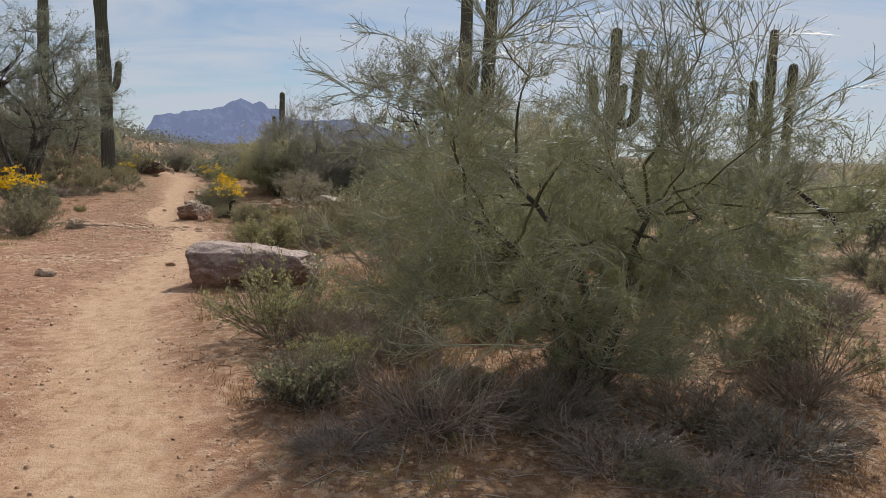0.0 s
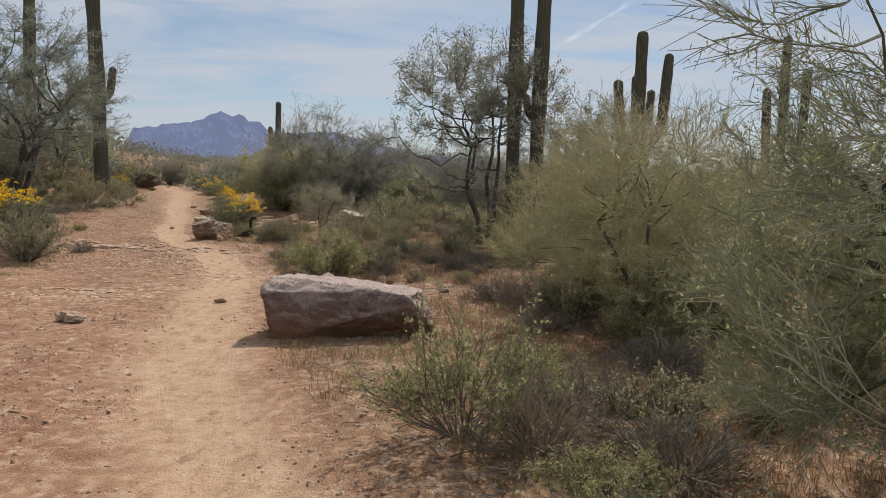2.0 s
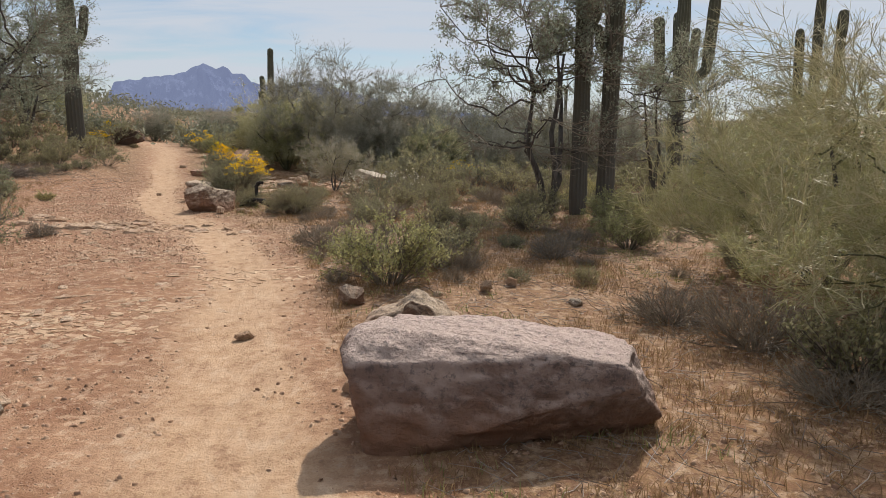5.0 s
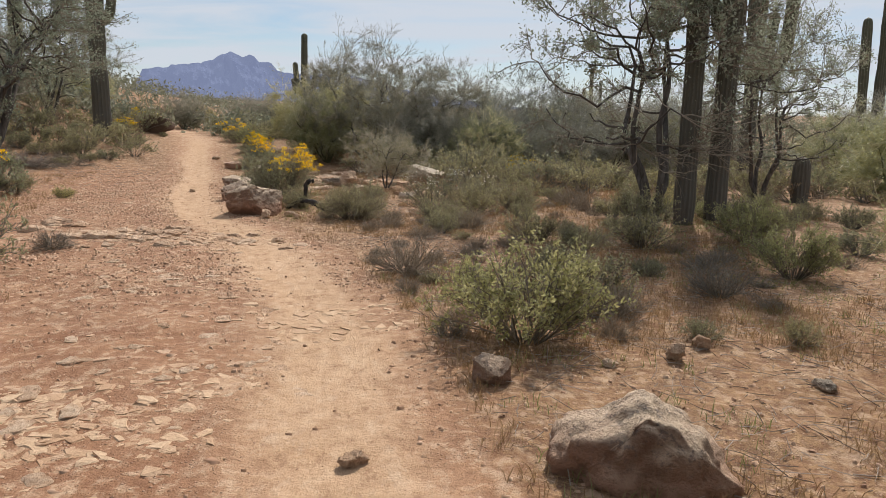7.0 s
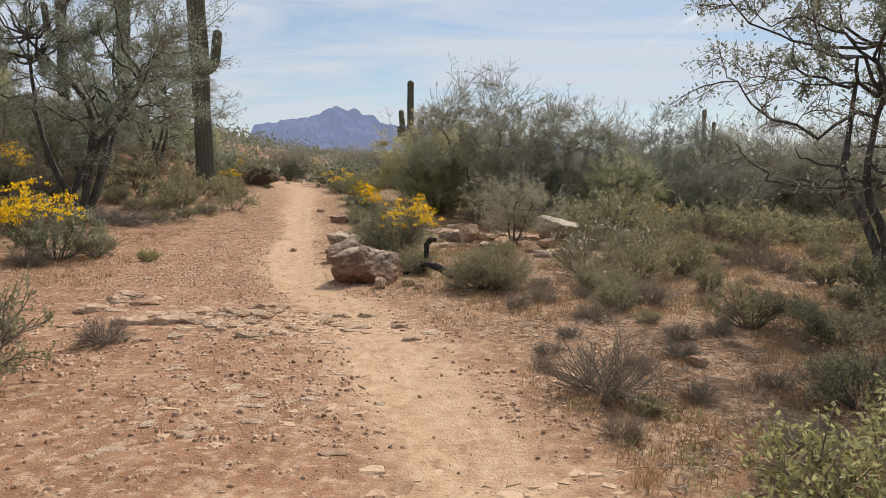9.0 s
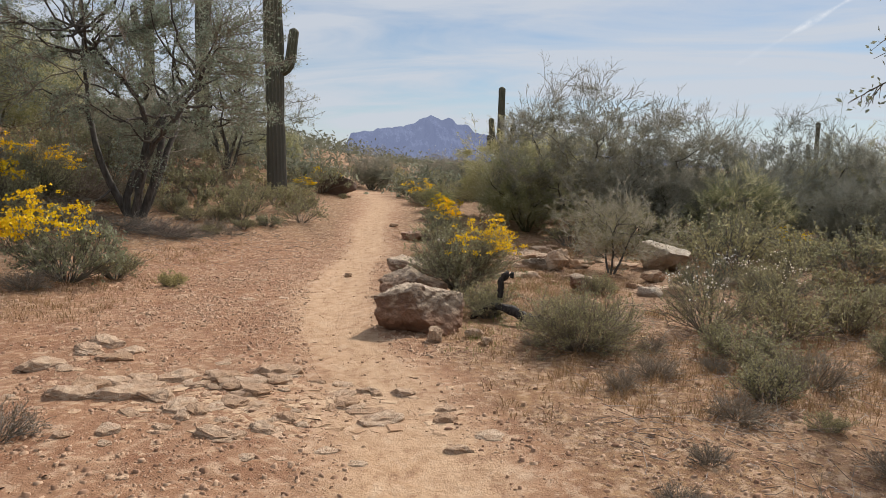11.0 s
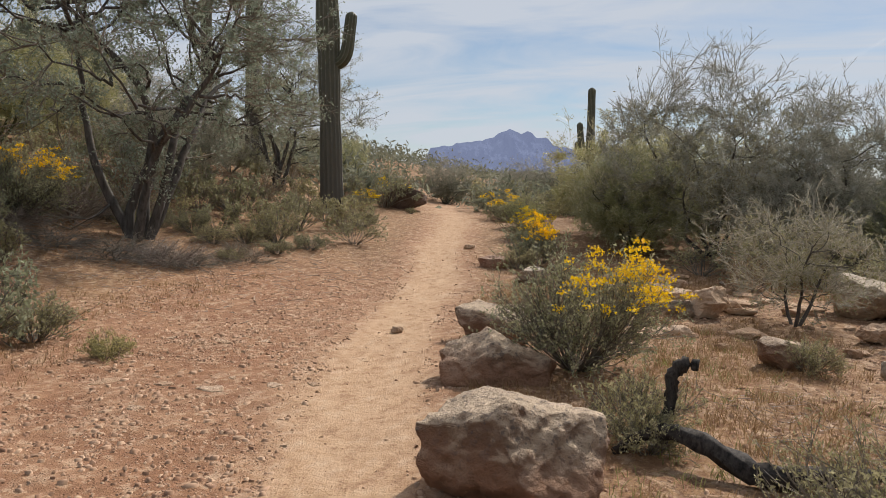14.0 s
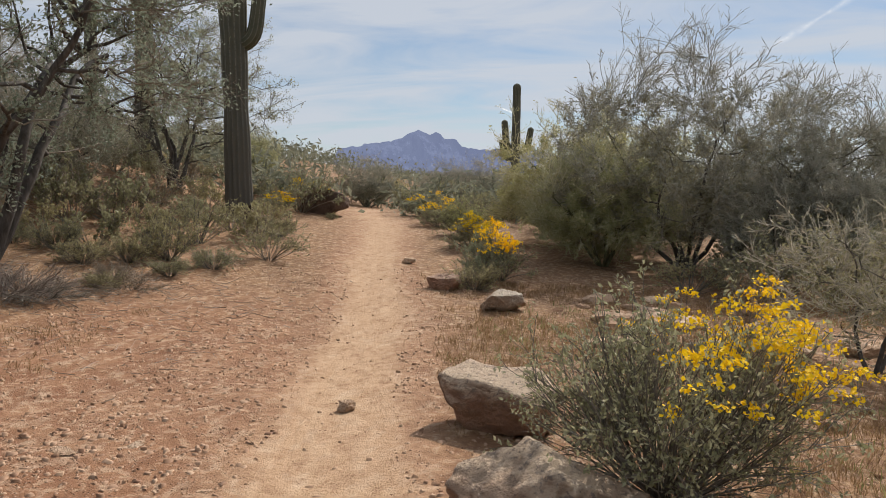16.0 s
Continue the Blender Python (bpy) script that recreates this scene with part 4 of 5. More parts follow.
tree_left = put(leafy_tree("large grey-leaved ironwood tree with several dark trunks", 8.2, 4.9, 6, (52, 380, 7, 6), 111, leaf_per=3, stem_r=0.1, leaf_size=0.034, first=0.26, mid=0.5, floor=0.02, crook=0.24), -16.25, 32.3, 60)
tree_twin = put(leafy_tree("airy grey-leaved tree with hanging bare twigs beside twin saguaros", 7.0, 3.5, 4, (34, 230, 7, 5), 117, leaf_per=3, stem_r=0.075, leaf_size=0.034, lean=(-0.06, 0), first=0.26, droop=0.08, bare_below=2.4, floor=0.05), 0.45, 23.8, 40)
again(tree_left, -19.3, 42.6, 150, 0.72, 1.0, "grey-leaved ironwood behind a tall saguaro")
again(tree_twin, 4.6, 28.5, 200, 0.8, 1.0, "grey-leaved tree behind the twin saguaros")
far_pv = palo_verde("bare-topped palo verde thicket with a dense lower crown", 5.3, 3.5, 8, (60, 640, 7, 11), 131, 1, 0.5, 0.8, twig=TWIG_FAR, trunk=BARK_DARK, bark=BARK_GREY, leaf=LEAF_FAR, leaf_size=0.034, tw=0.0046, stem_r=0.045, crook=0.24, mid=0.36)
put(far_pv, -5.7, 39.8, 0, 1.12)
far_pv2 = palo_verde("yellowish palo verde with fine twigs", 3.9, 2.4, 7, (44, 360, 7, 8), 137, 2, 0.9, 0.8, leaf_size=0.034, tw=0.005, stem_r=0.04, mid=0.36)
put(far_pv2, -8.2, 42.0, 30)
young = put(palo_verde("young palo verde with arching pale twigs among stones", 2.0, 1.4, 3, (28, 170, 7, 6), 139, 1, 0.9, 0.7, twig=TWIG_FAR, trunk=BARK_DARK, bark=BARK_GREY, leaf=LEAF_BURSAGE, leaf_size=0.02, tw=0.0038, stem_r=0.026, mid=0.5), -4.75, 30.9, 0)
for x, y, k, rz, s in ((-2.6, 40.3, 0, 80, 0.92), (0.6, 41.2, 0, 160, 0.92), (3.6, 40.6, 0, 200, 0.84), (2.4, 43.0, 1, 10, 1.0), (-6.6, 45.0, 1, 200, 1.05), (5.8, 38.5, 0, 240, 0.8), (8.0, 47.0, 1, 90, 1.0), (-4.0, 38.0, 0, 300, 0.6), (-1.0, 38.4, 0, 30, 0.6), (-7.4, 39.2, 1, 130, 0.8), (1.6, 37.6, 0, 280, 0.55),
                       (13, 40, 1, 140, 0.9), (15.5, 33, 0, 30, 0.7), (18, 46, 0, 100, 0.9), (9.5, 31, 1, 270, 0.8), (12.5, 23, 1, 60, 0.6), (-24, 36, 1, 50, 1.1), (-27, 41, 1, 150, 1.2),
                       (-22, 31.5, 1, 250, 0.85), (-31, 47, 0, 20, 1.0), (-33, 38, 1, 110, 1.1), (23, 40, 1, 220, 0.9), (-1.6, 37.6, 1, 300, 0.7), (-19.5, 37.5, 0, 120, 0.7), (-12.2, 53, 0, 40, 0.5), (-17.8, 55.5, 0, 200, 0.5), (-21.5, 52, 1, 310, 0.6), (-15.0, 60, 0, 90, 0.55), (-9.6, 56, 1, 170, 0.6)):
    again((far_pv, far_pv2)[k], x, y, rz, s)

# shrubs
bursage = [shrub("bursage_shrub", "low grey-green bursage shrub", 0.48, 0.45, 50, LEAF_BURSAGE, TWIG_DARK, 0.016, 3, 201 + k) for k in range(3)]
green = [shrub("green_shrub", "bright green leafy desert shrub", 0.52, 0.55, 60, LEAF_GREEN, TWIG_DARK, 0.015, 6, 211 + k) for k in range(2)]
dry = [shrub("dry_shrub", "dry brown twiggy shrub with few leaves", 0.48, 0.4, 70, LEAF_DRY, TWIG_GREY, 0.011, 1, 221 + k, wiggle=0.24) for k in range(2)]
dead = shrub("dead_shrub", "dead bleached twig mound", 0.75, 0.42, 110, LEAF_DRY, TWIG_DEAD, 0.01, 0, 231, up=-0.06, wiggle=0.34, fine=8)
# fallen wood in a dark colour, adding ground shade the thin crown lacks
litter = shrub("brush_pile", "fallen branches heaped under a tree, coloured dark for its shade", 1.0, 0.4, 70, LEAF_DRY, TWIG_DARK, 0.012, 0, 233, up=-0.08, wiggle=0.4, fine=6, thick=1.15)
brittle = [shrub("brittlebush", "brittlebush covered with yellow flowers", 0.78, 0.95, 130, LEAF_BRITTLE, TWIG_DARK, 0.017, 4, 241, FLOWER, 0.45, lean=(0.15, 0)),
           shrub("brittlebush", "rounded brittlebush with yellow flower heads", 0.7, 0.7, 50, LEAF_BRITTLE, TWIG_DARK, 0.022, 4, 243, FLOWER, 0.45, thick=1.3)]
creosote = shrub("creosote_bush", "olive creosote bush with thin dark stems", 0.75, 1.0, 24, LEAF_BURSAGE, TWIG_DARK, 0.03, 3, 251, thick=1.6)
white = shrub("white_flowered_shrub", "shrub with small white seed heads", 0.55, 0.6, 46, LEAF_BURSAGE, TWIG_DARK, 0.012, 4, 261, WHITE_FLOWER, 0.45)
far_bush = [shrub("desert_shrub", "grey-olive desert shrub in the scrub", 0.6, 0.6, 19, LEAF_BURSAGE, TWIG_DARK, 0.036, 2, 271 + k, thick=1.7) for k in range(3)]
far_dry = [shrub("dry_shrub", "dry brown shrub in the scrub", 0.6, 0.5, 22, LEAF_DRY, TWIG_GREY, 0.03, 1, 281 + k, thick=1.8) for k in range(2)]

put(brittle[0], -6.97, 27.02, 0, 1.0, 1.1)
put(brittle[1], -9.42, 36.1, 0, 0.78, 1.5)
put(green[0], -2.85, 15.6, 0, 1.38, 1.0)
put(green[1], -0.35, 9.0, 0, 0.8, 0.85)
put(shrub("open_shrub", "open olive-leaved shrub with bare lower stems beside the trail", 0.62, 0.72, 40, LEAF_GREEN, TWIG_DARK, 0.0165, 4, 215, wiggle=0.2, slim=0.5), -1.05, 7.7, 0, 1.0, 1.22)
put(dry[0], -3.85, 18.4, 0, 1.0)
put(dry[1], -0.4, 5.75, 0, 1.0)
put(dead, 0.5, 5.1, 0, 1.0)
put(litter, -15.7, 31.2, 0, 1.1, 0.5)
put(bursage[0], -2.1, 16.9, 0, 1.2)
put(bursage[1], -3.2, 23.0, 0, 0.9, 0.8)
put(shrub("olive_shrub", "broad olive-brown shrub with fine twigs beside the log", 0.72, 0.62, 130, LEAF_BURSAGE, TWIG_DARK, 0.0115, 5, 291, wiggle=0.18), -5.0, 23.5, 0)
put(bursage[2], -4.9, 23.4 + 4.5, 0, 0.7)
put(creosote, 3.75, 6.5, 0, 0.75)
put(white, -3.3, 28.2, 0, 1.0)
for k, ob in enumerate(far_bush + far_dry):
    put(ob, -1.2 + 1.5 * k, 32.6 + 0.7 * (k % 2), 0, 1.1)
PLACED = [(-6.75, 26.75), (-2.95, 15.6), (-1.15, 7.85)]
for kind, x, y, s, tall in (
        (dry[0], -0.6, 7.4, 1.1, 1.0), (dry[1], -0.15, 8.1, 1.2, 0.9), (dry[0], 0.15, 7.0, 1.1, 0.9), (dry[1], 2.7, 4.9, 1.2, 0.7), (dry[0], 3.3, 5.9, 1.0, 0.9), (dead, 2.2, 4.3, 0.7, 0.6), (white, 1.75, 4.25, 0.42, 0.9),
        (dead, -14.7, 31.1, 1.3, 0.6), (dead, -17.9, 30.8, 1.2, 0.6), (dry[1], -17.6, 33.8, 1.3, 1.4), (dead, -18.0, 32.4, 1.4, 1.5), (litter, -15.3, 30.5, 1.0, 0.55), (litter, -14.3, 31.2, 0.9, 0.55), (litter, -16.4, 30.2, 1.1, 0.5), (litter, -13.9, 32.4, 0.8, 0.6), (litter, -17.3, 30.0, 1.0, 0.6), (bursage[1], -3.4, 23.6, 1.0, 0.9), (dry[0], -4.25, 22.55, 0.6, 0.9), (dry[1], -2.9, 22.6, 0.9, 0.9), (dry[0], -3.7, 21.4, 0.6, 0.8), (bursage[0], -14.2, 32.2, 0.7, 0.8), (bursage[2], -15.2, 33.2, 1.0, 0.8),
        (bursage[0], 0.6, 12.1, 1.3, 1.0), (bursage[2], 1.3, 11.7, 1.3, 1.1), (dry[1], 0.2, 12.9, 1.2, 1.1), (bursage[1], 2.2, 11.9, 1.4, 1.2), (dry[0], -0.2, 13.8, 1.0, 0.9), (green[0], 1.0, 10.6, 1.0, 0.9),
        (green[1], -0.35, 6.6, 0.7, 0.8), (bursage[0], -0.45, 5.6, 0.9, 1.0), (dry[0], 1.3, 5.3, 1.2, 0.8), (dry[1], 2.3, 5.4, 1.1, 0.9), (dead, 1.6, 4.6, 0.8, 0.7),
        (dead, -0.1, 4.7, 0.6, 0.7), (green[0], -1.2, 8.6, 0.7, 0.7), (bursage[2], 0.3, 7.8, 1.0, 0.9), (dry[0], 0.9, 9.6, 1.1, 0.8), (dry[1], 0.2, 11.6, 1.0, 0.7),
        (bursage[1], -8.7, 17.6, 1.5, 1.3), (dry[1], -9.2, 18.7, 1.0, 1.0), (dry[0], -8.4, 19.4, 0.6, 1.0), (dry[0], -9.6, 17.2, 1.2, 1.0), (brittle[1], -12.6, 25.3, 1.35, 1.1), (brittle[1], -18.4, 30.6, 1.4, 1.2), (brittle[1], -17.6, 29.4, 1.3, 1.1), (brittle[1], -20.0, 31.6, 1.4, 1.1),
        (brittle[0], -18.2, 31.2, 1.3, 1.0), (brittle[1], -19.2, 29.0, 1.4, 1.0), (bursage[0], -12.3, 26.0, 1.0, 1.0), (green[0], -11.2, 25.8, 0.45, 1.0), (dry[1], -12.5, 24.4, 0.8, 1.0),
        (bursage[0], -2.0, 21.3, 1.0, 1.1), (bursage[1], -2.7, 25.0, 1.2, 1.1), (bursage[2], -3.4, 22.0, 0.75, 1.0), (bursage[1], -1.4, 20.5, 1.0, 0.9),
        (green[1], 1.35, 21.4, 1.1, 1.2), (green[0], 0.9, 18.9, 1.1, 1.1), (bursage[0], -0.4, 21.0, 1.2, 1.0), (bursage[2], 0.2, 23.2, 1.3, 1.1), (white, -3.55, 24.9, 1.05, 1.0),
        (white, -2.4, 27.2, 1.1, 1.0), (bursage[0], -2.2, 29.3, 1.2, 0.9), (creosote, -4.9, 35.2, 1.1, 1.1), (brittle[1], -1.6, 37.2, 1.2, 0.8),
        (brittle[1], -0.2, 36.6, 1.1, 0.8), (creosote, -1.5, 31, 1.0, 0.9), (creosote, 0.6, 30, 1.1, 0.9), (creosote, -3.0, 34, 1.0, 0.8), (bursage[1], -6.3, 25.25, 0.85, 1.1), (bursage[2], -6.2, 24.9, 0.6, 1.0),
        (bursage[0], -14.0, 33.6, 0.8, 0.8), (dry[0], -14.3, 32.6, 0.9, 0.9), (bursage[1], -13.8, 34.6, 0.9, 0.9), (bursage[2], -14.6, 34.6, 1.3, 1.2), (creosote, -15.2, 36.6, 1.0, 1.0),
        (creosote, -17.6, 36.0, 1.2, 1.1), (bursage[1], -14.6, 39.0, 1.1, 1.1), (bursage[0], -16.2, 43.2, 0.5, 0.8), (brittle[1], -17.3, 47.3, 1.2, 0.9), (brittle[1], -16.9, 43.8, 0.9, 0.7), (bursage[2], -15.2, 44.2, 0.45, 1.0),
        (green[0], -11.0, 42.6, 1.2, 1.3), (brittle[1], -12.0, 44.3, 1.0, 0.9), (brittle[1], -10.4, 40.3, 1.0, 0.9), (brittle[1], -13.3, 48.3, 1.2, 0.8), (creosote, -9.2, 36.3, 0.8, 0.9), (bursage[1], -9.4, 35.1, 1.0, 1.0)):
    again(kind, x, y, PLACE.uniform(0, 360), s, tall)
    PLACED.append((x, y))

near_fill = [(bursage[0], 5), (bursage[1], 5), (bursage[2], 5), (dry[0], 3), (dry[1], 3), (green[0], 1)]
far_fill = [(far_bush[0], 5), (far_bush[1], 5), (far_bush[2], 5), (far_dry[0], 3), (far_dry[1], 3), (creosote, 4)]


def scatter(n, x0, x1, y0, y1, gap, smin, smax, clear, fill):
    made = 0
    weights = np.array([w for _, w in fill], dtype=float)
    for _ in range(n * 30):
        if made >= n:
            break
        x, y = PLACE.uniform(x0, x1), PLACE.uniform(y0, y1)
        d = trail_dist(x, y)
        if d > 0 and 20 < y < 36 and x > -14.9 + (y - 30.2) * 0.36:     # the bare ground beside the trail
            continue
        if (x + 15.8) ** 2 + (y - 31.0) ** 2 < 4.8:     # litter only under the big tree
            continue
        if -clear < d < clear + (3.6 if y < 30 else 0.6) or (-7.6 < x < -2.7 and 23.6 < y < 33.8) or any((x - a) ** 2 + (y - b) ** 2 < gap * gap for a, b in PLACED):
            continue
        again(fill[int(PLACE.choice(len(fill), p=weights / weights.sum()))][0], x, y, PLACE.uniform(0, 360), PLACE.uniform(smin, smax), PLACE.uniform(0.8, 1.2))
        PLACED.append((x, y))
        made += 1


scatter(16, -3.5, 3, 16, 24, 0.8, 0.45, 0.9, 1.6, near_fill)
scatter(16, 0.2, 4.5, 5, 12, 0.6, 0.6, 1.1, 1.6, near_fill)
scatter(26, 3.2, 9, 6.5, 16, 0.8, 0.7, 1.3, 1.6, near_fill)
scatter(22, -3.5, 5, 24, 29, 0.9, 0.7, 1.2, 1.5, near_fill)
scatter(60, -6, 9, 29.5, 38, 0.95, 0.8, 1.4, 1.5, far_fill)
scatter(75, 3, 22, 6, 38, 1.1, 0.9, 1.6, 3, far_fill)
scatter(100, -28, -11, 26, 48, 1.0, 0.8, 1.5, 1.2, far_fill)
scatter(40, -45, -22, 26, 60, 1.6, 1.0, 1.8, 1.2, far_fill)
scatter(60, -24, 6, 45, 64, 1.4, 1.0, 1.9, 1.4, far_fill)
scatter(30, -20.5, -12.6, 28, 34.5, 0.65, 0.7, 1.3, 1.0, near_fill)
scatter(46, -5.5, 1.0, 15, 27, 0.5, 0.22, 0.45, 1.0, [(dry[0], 3), (dry[1], 3), (bursage[0], 2)])
scatter(12, -22, -9.5, 12, 25, 1.5, 0.7, 1.3, 1.5, near_fill)

# ---- burnt stump and fallen log ----
RNG = np.random.default_rng(301)


def burnt(name, label, category, pts, radii, x, y):
    """A crooked charred limb along a line."""
    p = np.array(pts, dtype=float)
    t = np.linspace(0, len(p) - 1, 22)
    c = np.stack([np.interp(t, np.arange(len(p)), p[:, k]) for k in range(3)], -1)
    for _ in range(2):
        c[1:-1] = (c[:-2] + 2 * c[1:-1] + c[2:]) / 4
    r = np.interp(t, np.arange(len(p)), radii)
    v, f = tubes(c[None], 1.0, 1.0, 14)
    v = v.reshape(22, 14, 3)
    v = c[:, None] + (v - c[:, None]) * (r[:, None] * (1 + 0.3 * RNG.normal(0, 1, (22, 14)).clip(-1.2, 1.2)))[..., None]
    caps = np.array([[0, 3, 7, 10], [21 * 14, 21 * 14 + 3, 21 * 14 + 7, 21 * 14 + 10]])
    ob = new(name, mesh_from(name, v.reshape(-1, 3), np.concatenate((f, caps)), CHAR, True))
    ob.matrix_world = pose(x, y, hz(x, y))
    return tagged(ob, label, category)


burnt("burnt_stump", "charred upright stump with a bent-over top", "stump", [(0, 0, -0.06), (0.0, 0, 0.15), (0.03, 0, 0.34), (0.02, 0, 0.46), (0.1, 0, 0.54), (0.19, 0.0, 0.53)], [0.05, 0.04, 0.035, 0.042, 0.042, 0.03], -6.1, 25.15)
burnt("fallen_log", "charred crooked log lying beside the stump", "log", [(-0.45, 0.05, 0.02), (-0.2, 0.08, 0.2), (0.1, 0.0, 0.16), (0.4, -0.25, 0.07), (0.7, -0.2, 0.1), (1.25, 0.1, 0.08)], [0.025, 0.04, 0.055, 0.06, 0.05, 0.02], -5.95, 24.8)

snag = burnt("dead_branch", "dark leaning dead branch rising from the scrub", "branch", [(0, 0, -0.05), (0.02, 0, 0.45), (-0.15, 0, 0.72), (-0.6, 0, 1.0), (-1.1, 0.1, 1.4), (-1.8, 0.1, 1.95)], [0.09, 0.08, 0.07, 0.06, 0.05, 0.02], 11.4, 20.8)

# ---- loose gravel, straw and twigs on the ground ----
RNG = np.random.default_rng(401)


def pebbles(name, label, n, lo, hi, power, flat, sink, on_trail, patchy, seed, x_mid=-3.0, x_wide=6.0, left_only=False, right_only=False, y0=2.6, y1=32.6, material=GRAVEL, patches=()):
    """Loose pieces of rock, each a knocked-about block half sunk in the soil."""
    y = y0 + (y1 - y0) * RNG.uniform(0, 1, n) ** 1.4
    x = x_mid + RNG.uniform(-x_wide, x_wide, n) - 0.16 * y + 1.5
    if patches:
        pick = np.array(patches)[RNG.integers(0, len(patches), n)]
        x, y = RNG.normal(pick[:, 0], pick[:, 2]), RNG.normal(pick[:, 1], pick[:, 3])
    d = trail_dist(x, y)
    keep = (np.abs(d + 0.05) > 0.4) | (RNG.uniform(0, 1, n) < on_trail)
    keep &= (wave(x, y, 1.6, seed) + 0.5 * wave(x, y, 5.0, seed + 1) + RNG.normal(0, 0.2, n) > patchy) | (RNG.uniform(0, 1, n) < 0.15)
    if left_only:
        keep &= (d > 0.2) & (d < 4.5)
    if right_only:
        keep &= d < -0.7
    x, y = x[keep], y[keep]
    m = len(x)
    s = lo + (hi - lo) * RNG.uniform(0, 1, m) ** power
    o = np.array([(a, b, c) for c in (-1, 1) for a, b in ((-1, -1), (1, -1), (1, 1), (-1, 1))], dtype=float)
    o[4:, :2] *= 0.55
    v = o[None] * np.stack((s * RNG.uniform(0.5, 1, m), s * RNG.uniform(0.4, 0.8, m), s * flat * RNG.uniform(0.6, 1.3, m)), -1)[:, None]
    v = v + RNG.normal(0, 0.24, (m, 8, 3)) * s[:, None, None] * np.array((1, 1, flat * 0.8))
    a = RNG.uniform(0, 6.28, m)
    ca, sa = np.cos(a)[:, None], np.sin(a)[:, None]
    v = np.stack((v[..., 0] * ca - v[..., 1] * sa, v[..., 0] * sa + v[..., 1] * ca, v[..., 2]), -1)
    v += np.stack((x, y, height(x, y) + s * flat * sink), -1)[:, None]
    f = np.array(((4, 5, 6, 7), (0, 1, 5, 4), (1, 2, 6, 5), (2, 3, 7, 6), (3, 0, 4, 7)))
    f = (np.arange(m) * 8)[:, None, None] + f[None]
    tagged(new(name, mesh_from(name, v.reshape(-1, 3), f.reshape(-1, 4), material, material is GRAVEL)), label, "gravel", kind="stuff")


def blades(name, label, material, n, x0, x1, y0, y1, clear, hgt, seed, keep_wave=0.0, left=3.6):
    x, y = RNG.uniform(x0, x1, n), RNG.uniform(y0, y1, n)
    d = trail_dist(x, y)
    ok = ((d < -clear) | (d > clear + left)) & (wave(x, y, 1.1, seed) + 0.5 * wave(x, y, 3.7, seed + 1) > keep_wave)
    x, y = x[ok], y[ok]
    k = 9
    x, y = np.repeat(x, k) + RNG.normal(0, 0.05, len(x) * k), np.repeat(y, k) + RNG.normal(0, 0.05, len(y) * k)
    m = len(x)
    base = np.stack((x, y, height(x, y) - 0.005), -1)
    h = hgt * RNG.uniform(0.35, 1.2, m)
    out = RNG.normal(0, 0.55, (m, 2)) * h[:, None]
    side = unit(RNG.normal(0, 1, (m, 2))) * 0.0028
    tip = base + np.concatenate((out, h[:, None]), 1)
    mid = base + np.concatenate((out * 0.35, h[:, None] * 0.6), 1)
    sv = np.concatenate((side, np.zeros((m, 1))), 1)
    v = np.stack((base - sv, base + sv, mid + sv * 0.8, mid - sv * 0.8, tip), 1)
    f = np.array(((0, 1, 2), (0, 2, 3), (3, 2, 4)))
    f = (np.arange(m) * 5)[:, None, None] + f[None]
    tagged(new(name, mesh_from(name, v.reshape(-1, 3), f.reshape(-1, 3), material)), label, "grass", kind="stuff")


def fallen_twigs():
    n = 6500
    y = RNG.uniform(3.4, 27, n)
    x = RNG.uniform(-1.2, 4.5, n) - 0.2 * (y - 4)
    x2, y2 = RNG.normal(-15.5, 2.2, 1500), RNG.normal(31, 1.8, 1500)
    x, y = np.r_[x, x2], np.r_[y, y2]
    ok = trail_dist(x, y) < -1.0
    ok |= x < -11
    x, y = x[ok], y[ok]
    p = np.stack((x, y, height(x, y) + 0.015), -1)
    w = RNG.normal(0, 1, p.shape) * np.array((1, 1, 0.12))
    q = grow(p, w, RNG.uniform(0.06, 0.34, len(p)), 3, 0.2, 0.0)
    tagged(new("fallen_twigs", mesh_from("fallen_twigs", *tubes(q, 0.0035, 0.0015, 3), TWIG_DEAD)), "fallen dry twigs under the trees", "twigs", kind="stuff")


pebbles("gravel", "loose reddish gravel strewn over the soil", 52000, 0.006, 0.026, 3.0, 0.5, 0.0, 0.15, -0.05, 21)
pebbles("gravel", "brown gravel and small stones on the verge", 14000, 0.007, 0.036, 3.2, 0.42, -0.1, 0.0, 0.05, 61, 0.5, 4.0, False, True)
pebbles("gravel", "coarse reddish gravel beside the upper trail", 40000, 0.009, 0.036, 3.0, 0.5, -0.1, 0.08, -0.1, 71, -5.5, 5.0, y0=17, y1=37)
pebbles("gravel", "coarse brown gravel and clods on the bare ground", 3600, 0.012, 0.05, 3.2, 0.42, -0.3, 0.0, -0.1, 75, patches=((-10.6, 27.0, 0.8, 1.8), (-11.8, 29.6, 0.9, 1.6), (-9.6, 24.8, 0.6, 1.2), (-12.2, 26.8, 0.8, 1.4), (-7.7, 28.9, 0.35, 1.2), (-8.6, 23.5, 0.5, 0.9)))
pebbles("stone_chips", "pale flat stone chips trodden into the soil", 9000, 0.012, 0.055, 2.8, 0.2, -0.3, 0.1, 0.2, 51, -4.2, 4.2, True)
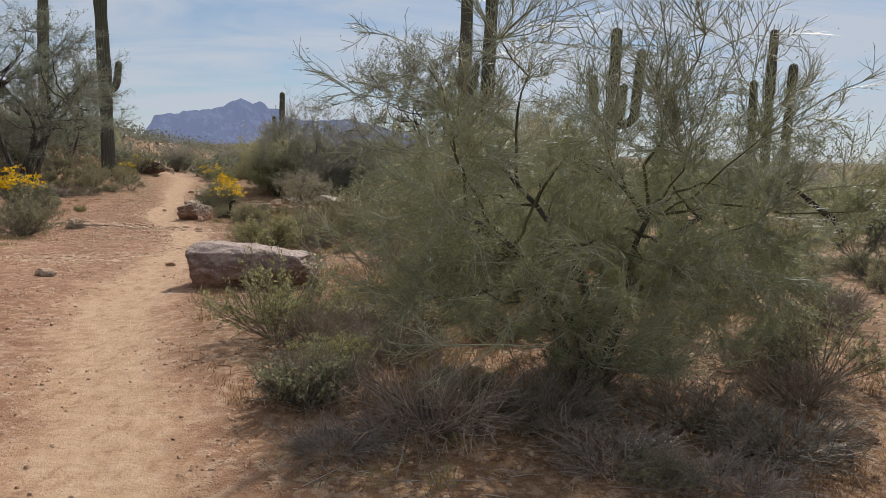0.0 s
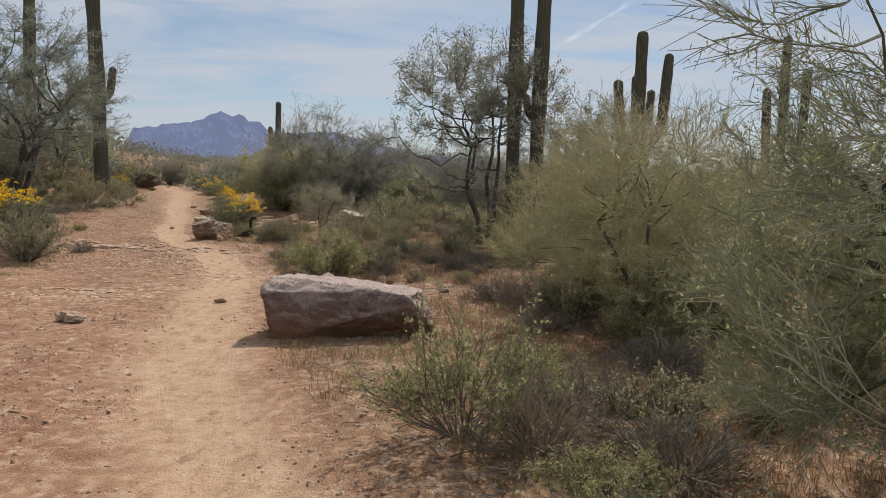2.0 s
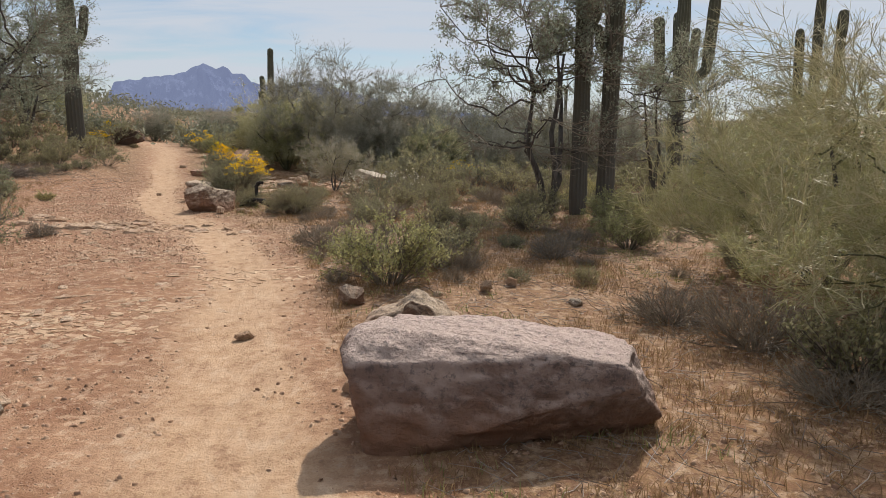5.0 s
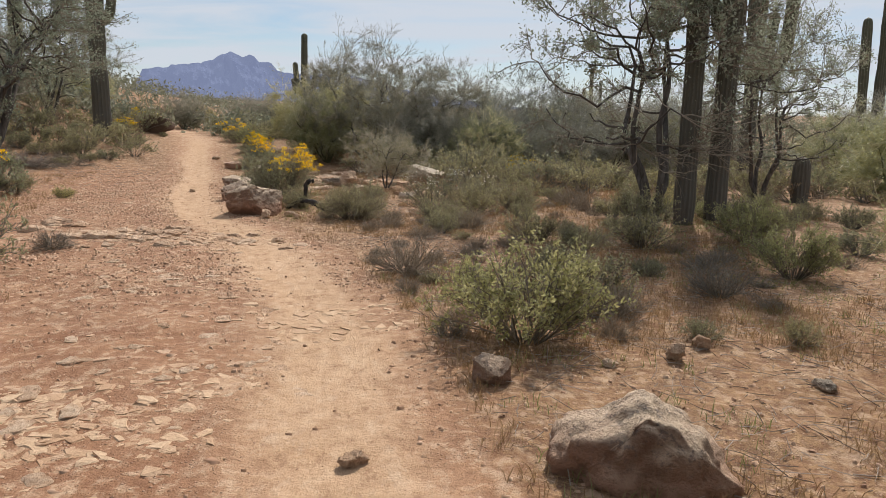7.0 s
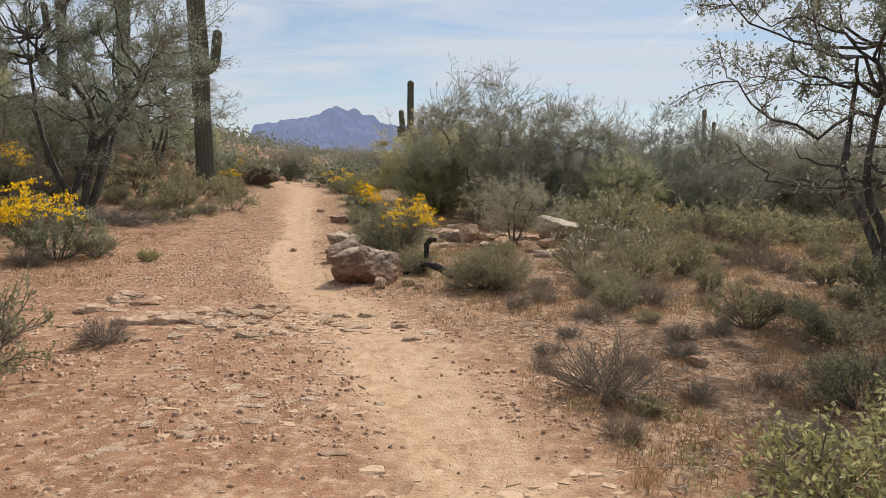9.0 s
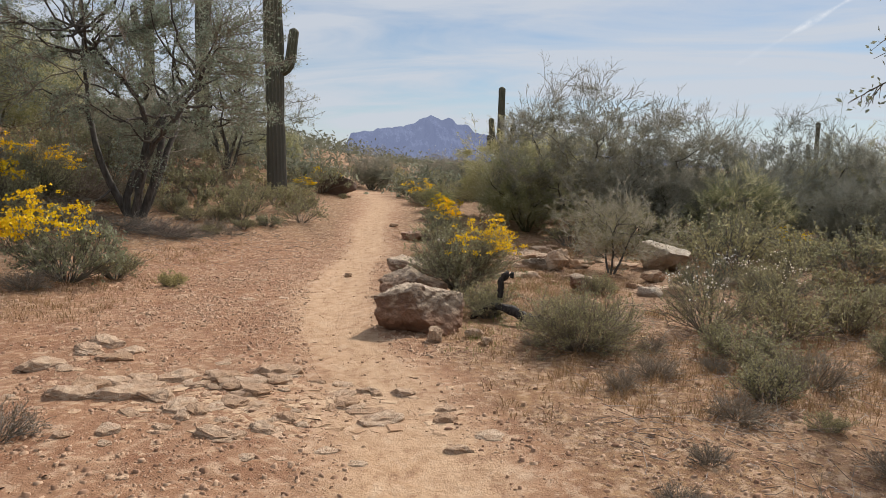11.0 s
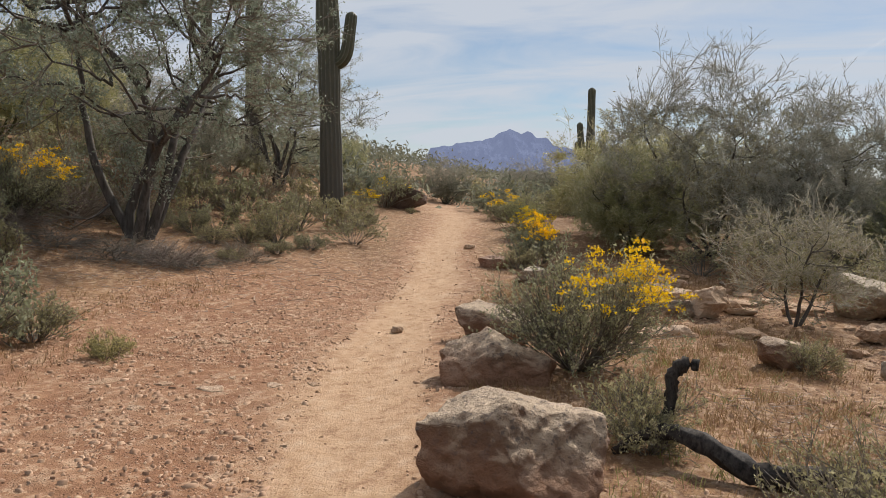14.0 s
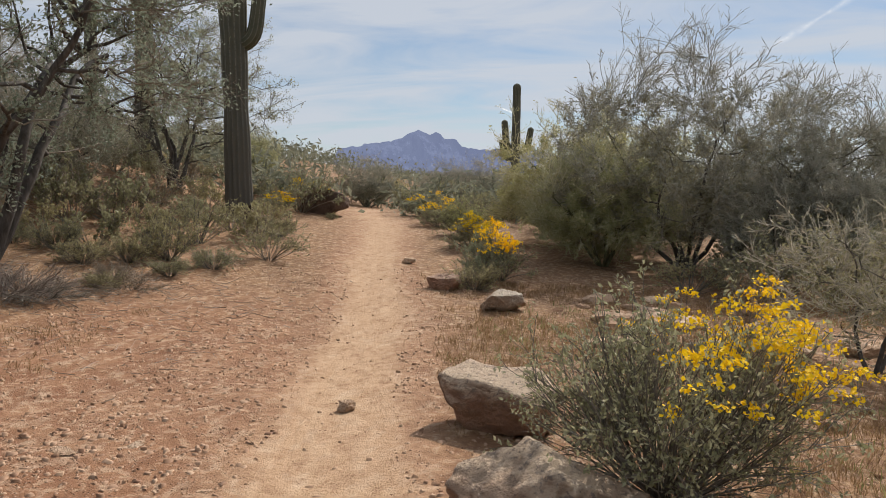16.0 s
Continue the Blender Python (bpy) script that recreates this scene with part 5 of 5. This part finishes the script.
pebbles("stone_chips", "broken pale bedrock plates flush with the soil", 4600, 0.018, 0.115, 2.4, 0.12, -0.55, 0.5, 0.1, 53, material=CHIP,
        patches=((-5.9, 14.2, 0.4, 0.25), (-5.4, 13.7, 0.35, 0.3), (-6.3, 13.5, 0.5, 0.25), (-5.0, 14.5, 0.3, 0.2), (-4.6, 16.2, 0.35, 0.3), (-7.2, 20.5, 0.6, 0.25), (-6.6, 20.9, 0.4, 0.3), (-6.2, 17.6, 0.3, 0.3), (-8.0, 21.0, 0.7, 0.5)))
blades("dry_grass", "short dry straw-coloured grass on the verges", GRASS_DRY, 30000, -9, 5, 4, 36, 0.9, 0.095, 31, -0.05)
blades("dry_grass", "short dry straw-coloured grass on the verges", GRASS_DRY, 9000, -17, -5, 12, 36, 0.9, 0.085, 41, 0.05, 1.8)
blades("green_weeds", "sparse low green weeds beside the trail", GRASS_GREEN, 9000, -9, 4, 4, 34, 1.0, 0.09, 35, 0.22, 2.2)
fallen_twigs()


def far_shrubs():
    """The low scrub that covers the flats to the horizon."""
    n = 5200
    r = 44 + 500 * RNG.uniform(0, 1, n) ** 2.3
    a = RNG.uniform(-62, 52, n) * math.pi / 180
    x, y = -5 + r * np.sin(a), 5 + r * np.cos(a)
    ok = (y > 47) | (x > 14) | (x < -32)
    ok &= np.abs(trail_dist(x, y)) > 2.0
    x, y = x[ok], y[ok]
    m, k = len(x), 42
    s = RNG.uniform(0.7, 1.7, m) * np.interp(np.hypot(x, y), [40, 400], [1.0, 1.8])
    c = unit(RNG.normal(0, 1, (m, k, 3))) * RNG.uniform(0.25, 1, (m, k, 1)) ** 0.5
    c[..., 2] = np.abs(c[..., 2])
    c = c * s[:, None, None] * np.array((1.25, 1.25, 1.0)) + np.stack((x, y, lie(x, y)), -1)[:, None]
    c += RNG.normal(0, 0.12, c.shape)
    v, f = leaves_at(c.reshape(-1, 3), 0.2, 0.3)
    tagged(new("far_scrub", mesh_from("far_scrub", v, f, LEAF_FAR)), "olive desert scrub reaching to the horizon", "scrub", kind="stuff")


far_shrubs()


def contrail():
    """A thin vapour trail high in the sky; its own glow stands for sunlight on it."""
    def b(nt):
        n = noise_out(nt, 0.02, 5, 0.6)
        e = nd(nt, "ShaderNodeEmission", Strength=0.8)
        e.inputs["Color"].default_value = (0.93, 0.96, 1.0, 1)
        tr = nt.nodes.new("ShaderNodeBsdfTransparent")
        mxn = nd(nt, "ShaderNodeMixShader")
        nt.links.new(mathn(nt, "MULTIPLY", ramp(nt, n, 0.3, 0.7), attr(nt, "thick")), mxn.inputs[0])
        nt.links.new(tr.outputs[0], mxn.inputs[1])
        nt.links.new(e.outputs[0], mxn.inputs[2])
        return mxn.outputs[0], None
    m = mat("vapour_trail", b)
    t = np.linspace(0, 1, 60)
    az, el = np.radians(7.0 + 9.0 * t), np.radians(8.2 + 5.2 * t)
    c = np.stack((np.sin(az) * np.cos(el), np.cos(az) * np.cos(el), np.sin(el)), -1) * 3600
    w = (5 + 7 * np.sin(t * 9) ** 2)[:, None] * np.array((-0.45, 0, 0.9))
    v = np.stack((c - w * 1.6, c, c + w * 1.6), 1).reshape(-1, 3)
    i = (np.arange(59) * 3)[:, None] + np.arange(2)[None]
    f = np.stack((i, i + 1, i + 4, i + 3), -1).reshape(-1, 4)
    th = np.interp(t, [0, 0.3, 0.4, 0.75, 1], [0.15, 0.25, 0.95, 0.9, 0.2])
    ob = new("vapour_trail", mesh_from("vapour_trail", v, f, m, True, {"thick": np.stack((th * 0, th, th * 0), -1)}))
    ob.visible_shadow = False
    tagged(ob, "thin white vapour trail across the sky", "vapour trail", kind="structure")


contrail()
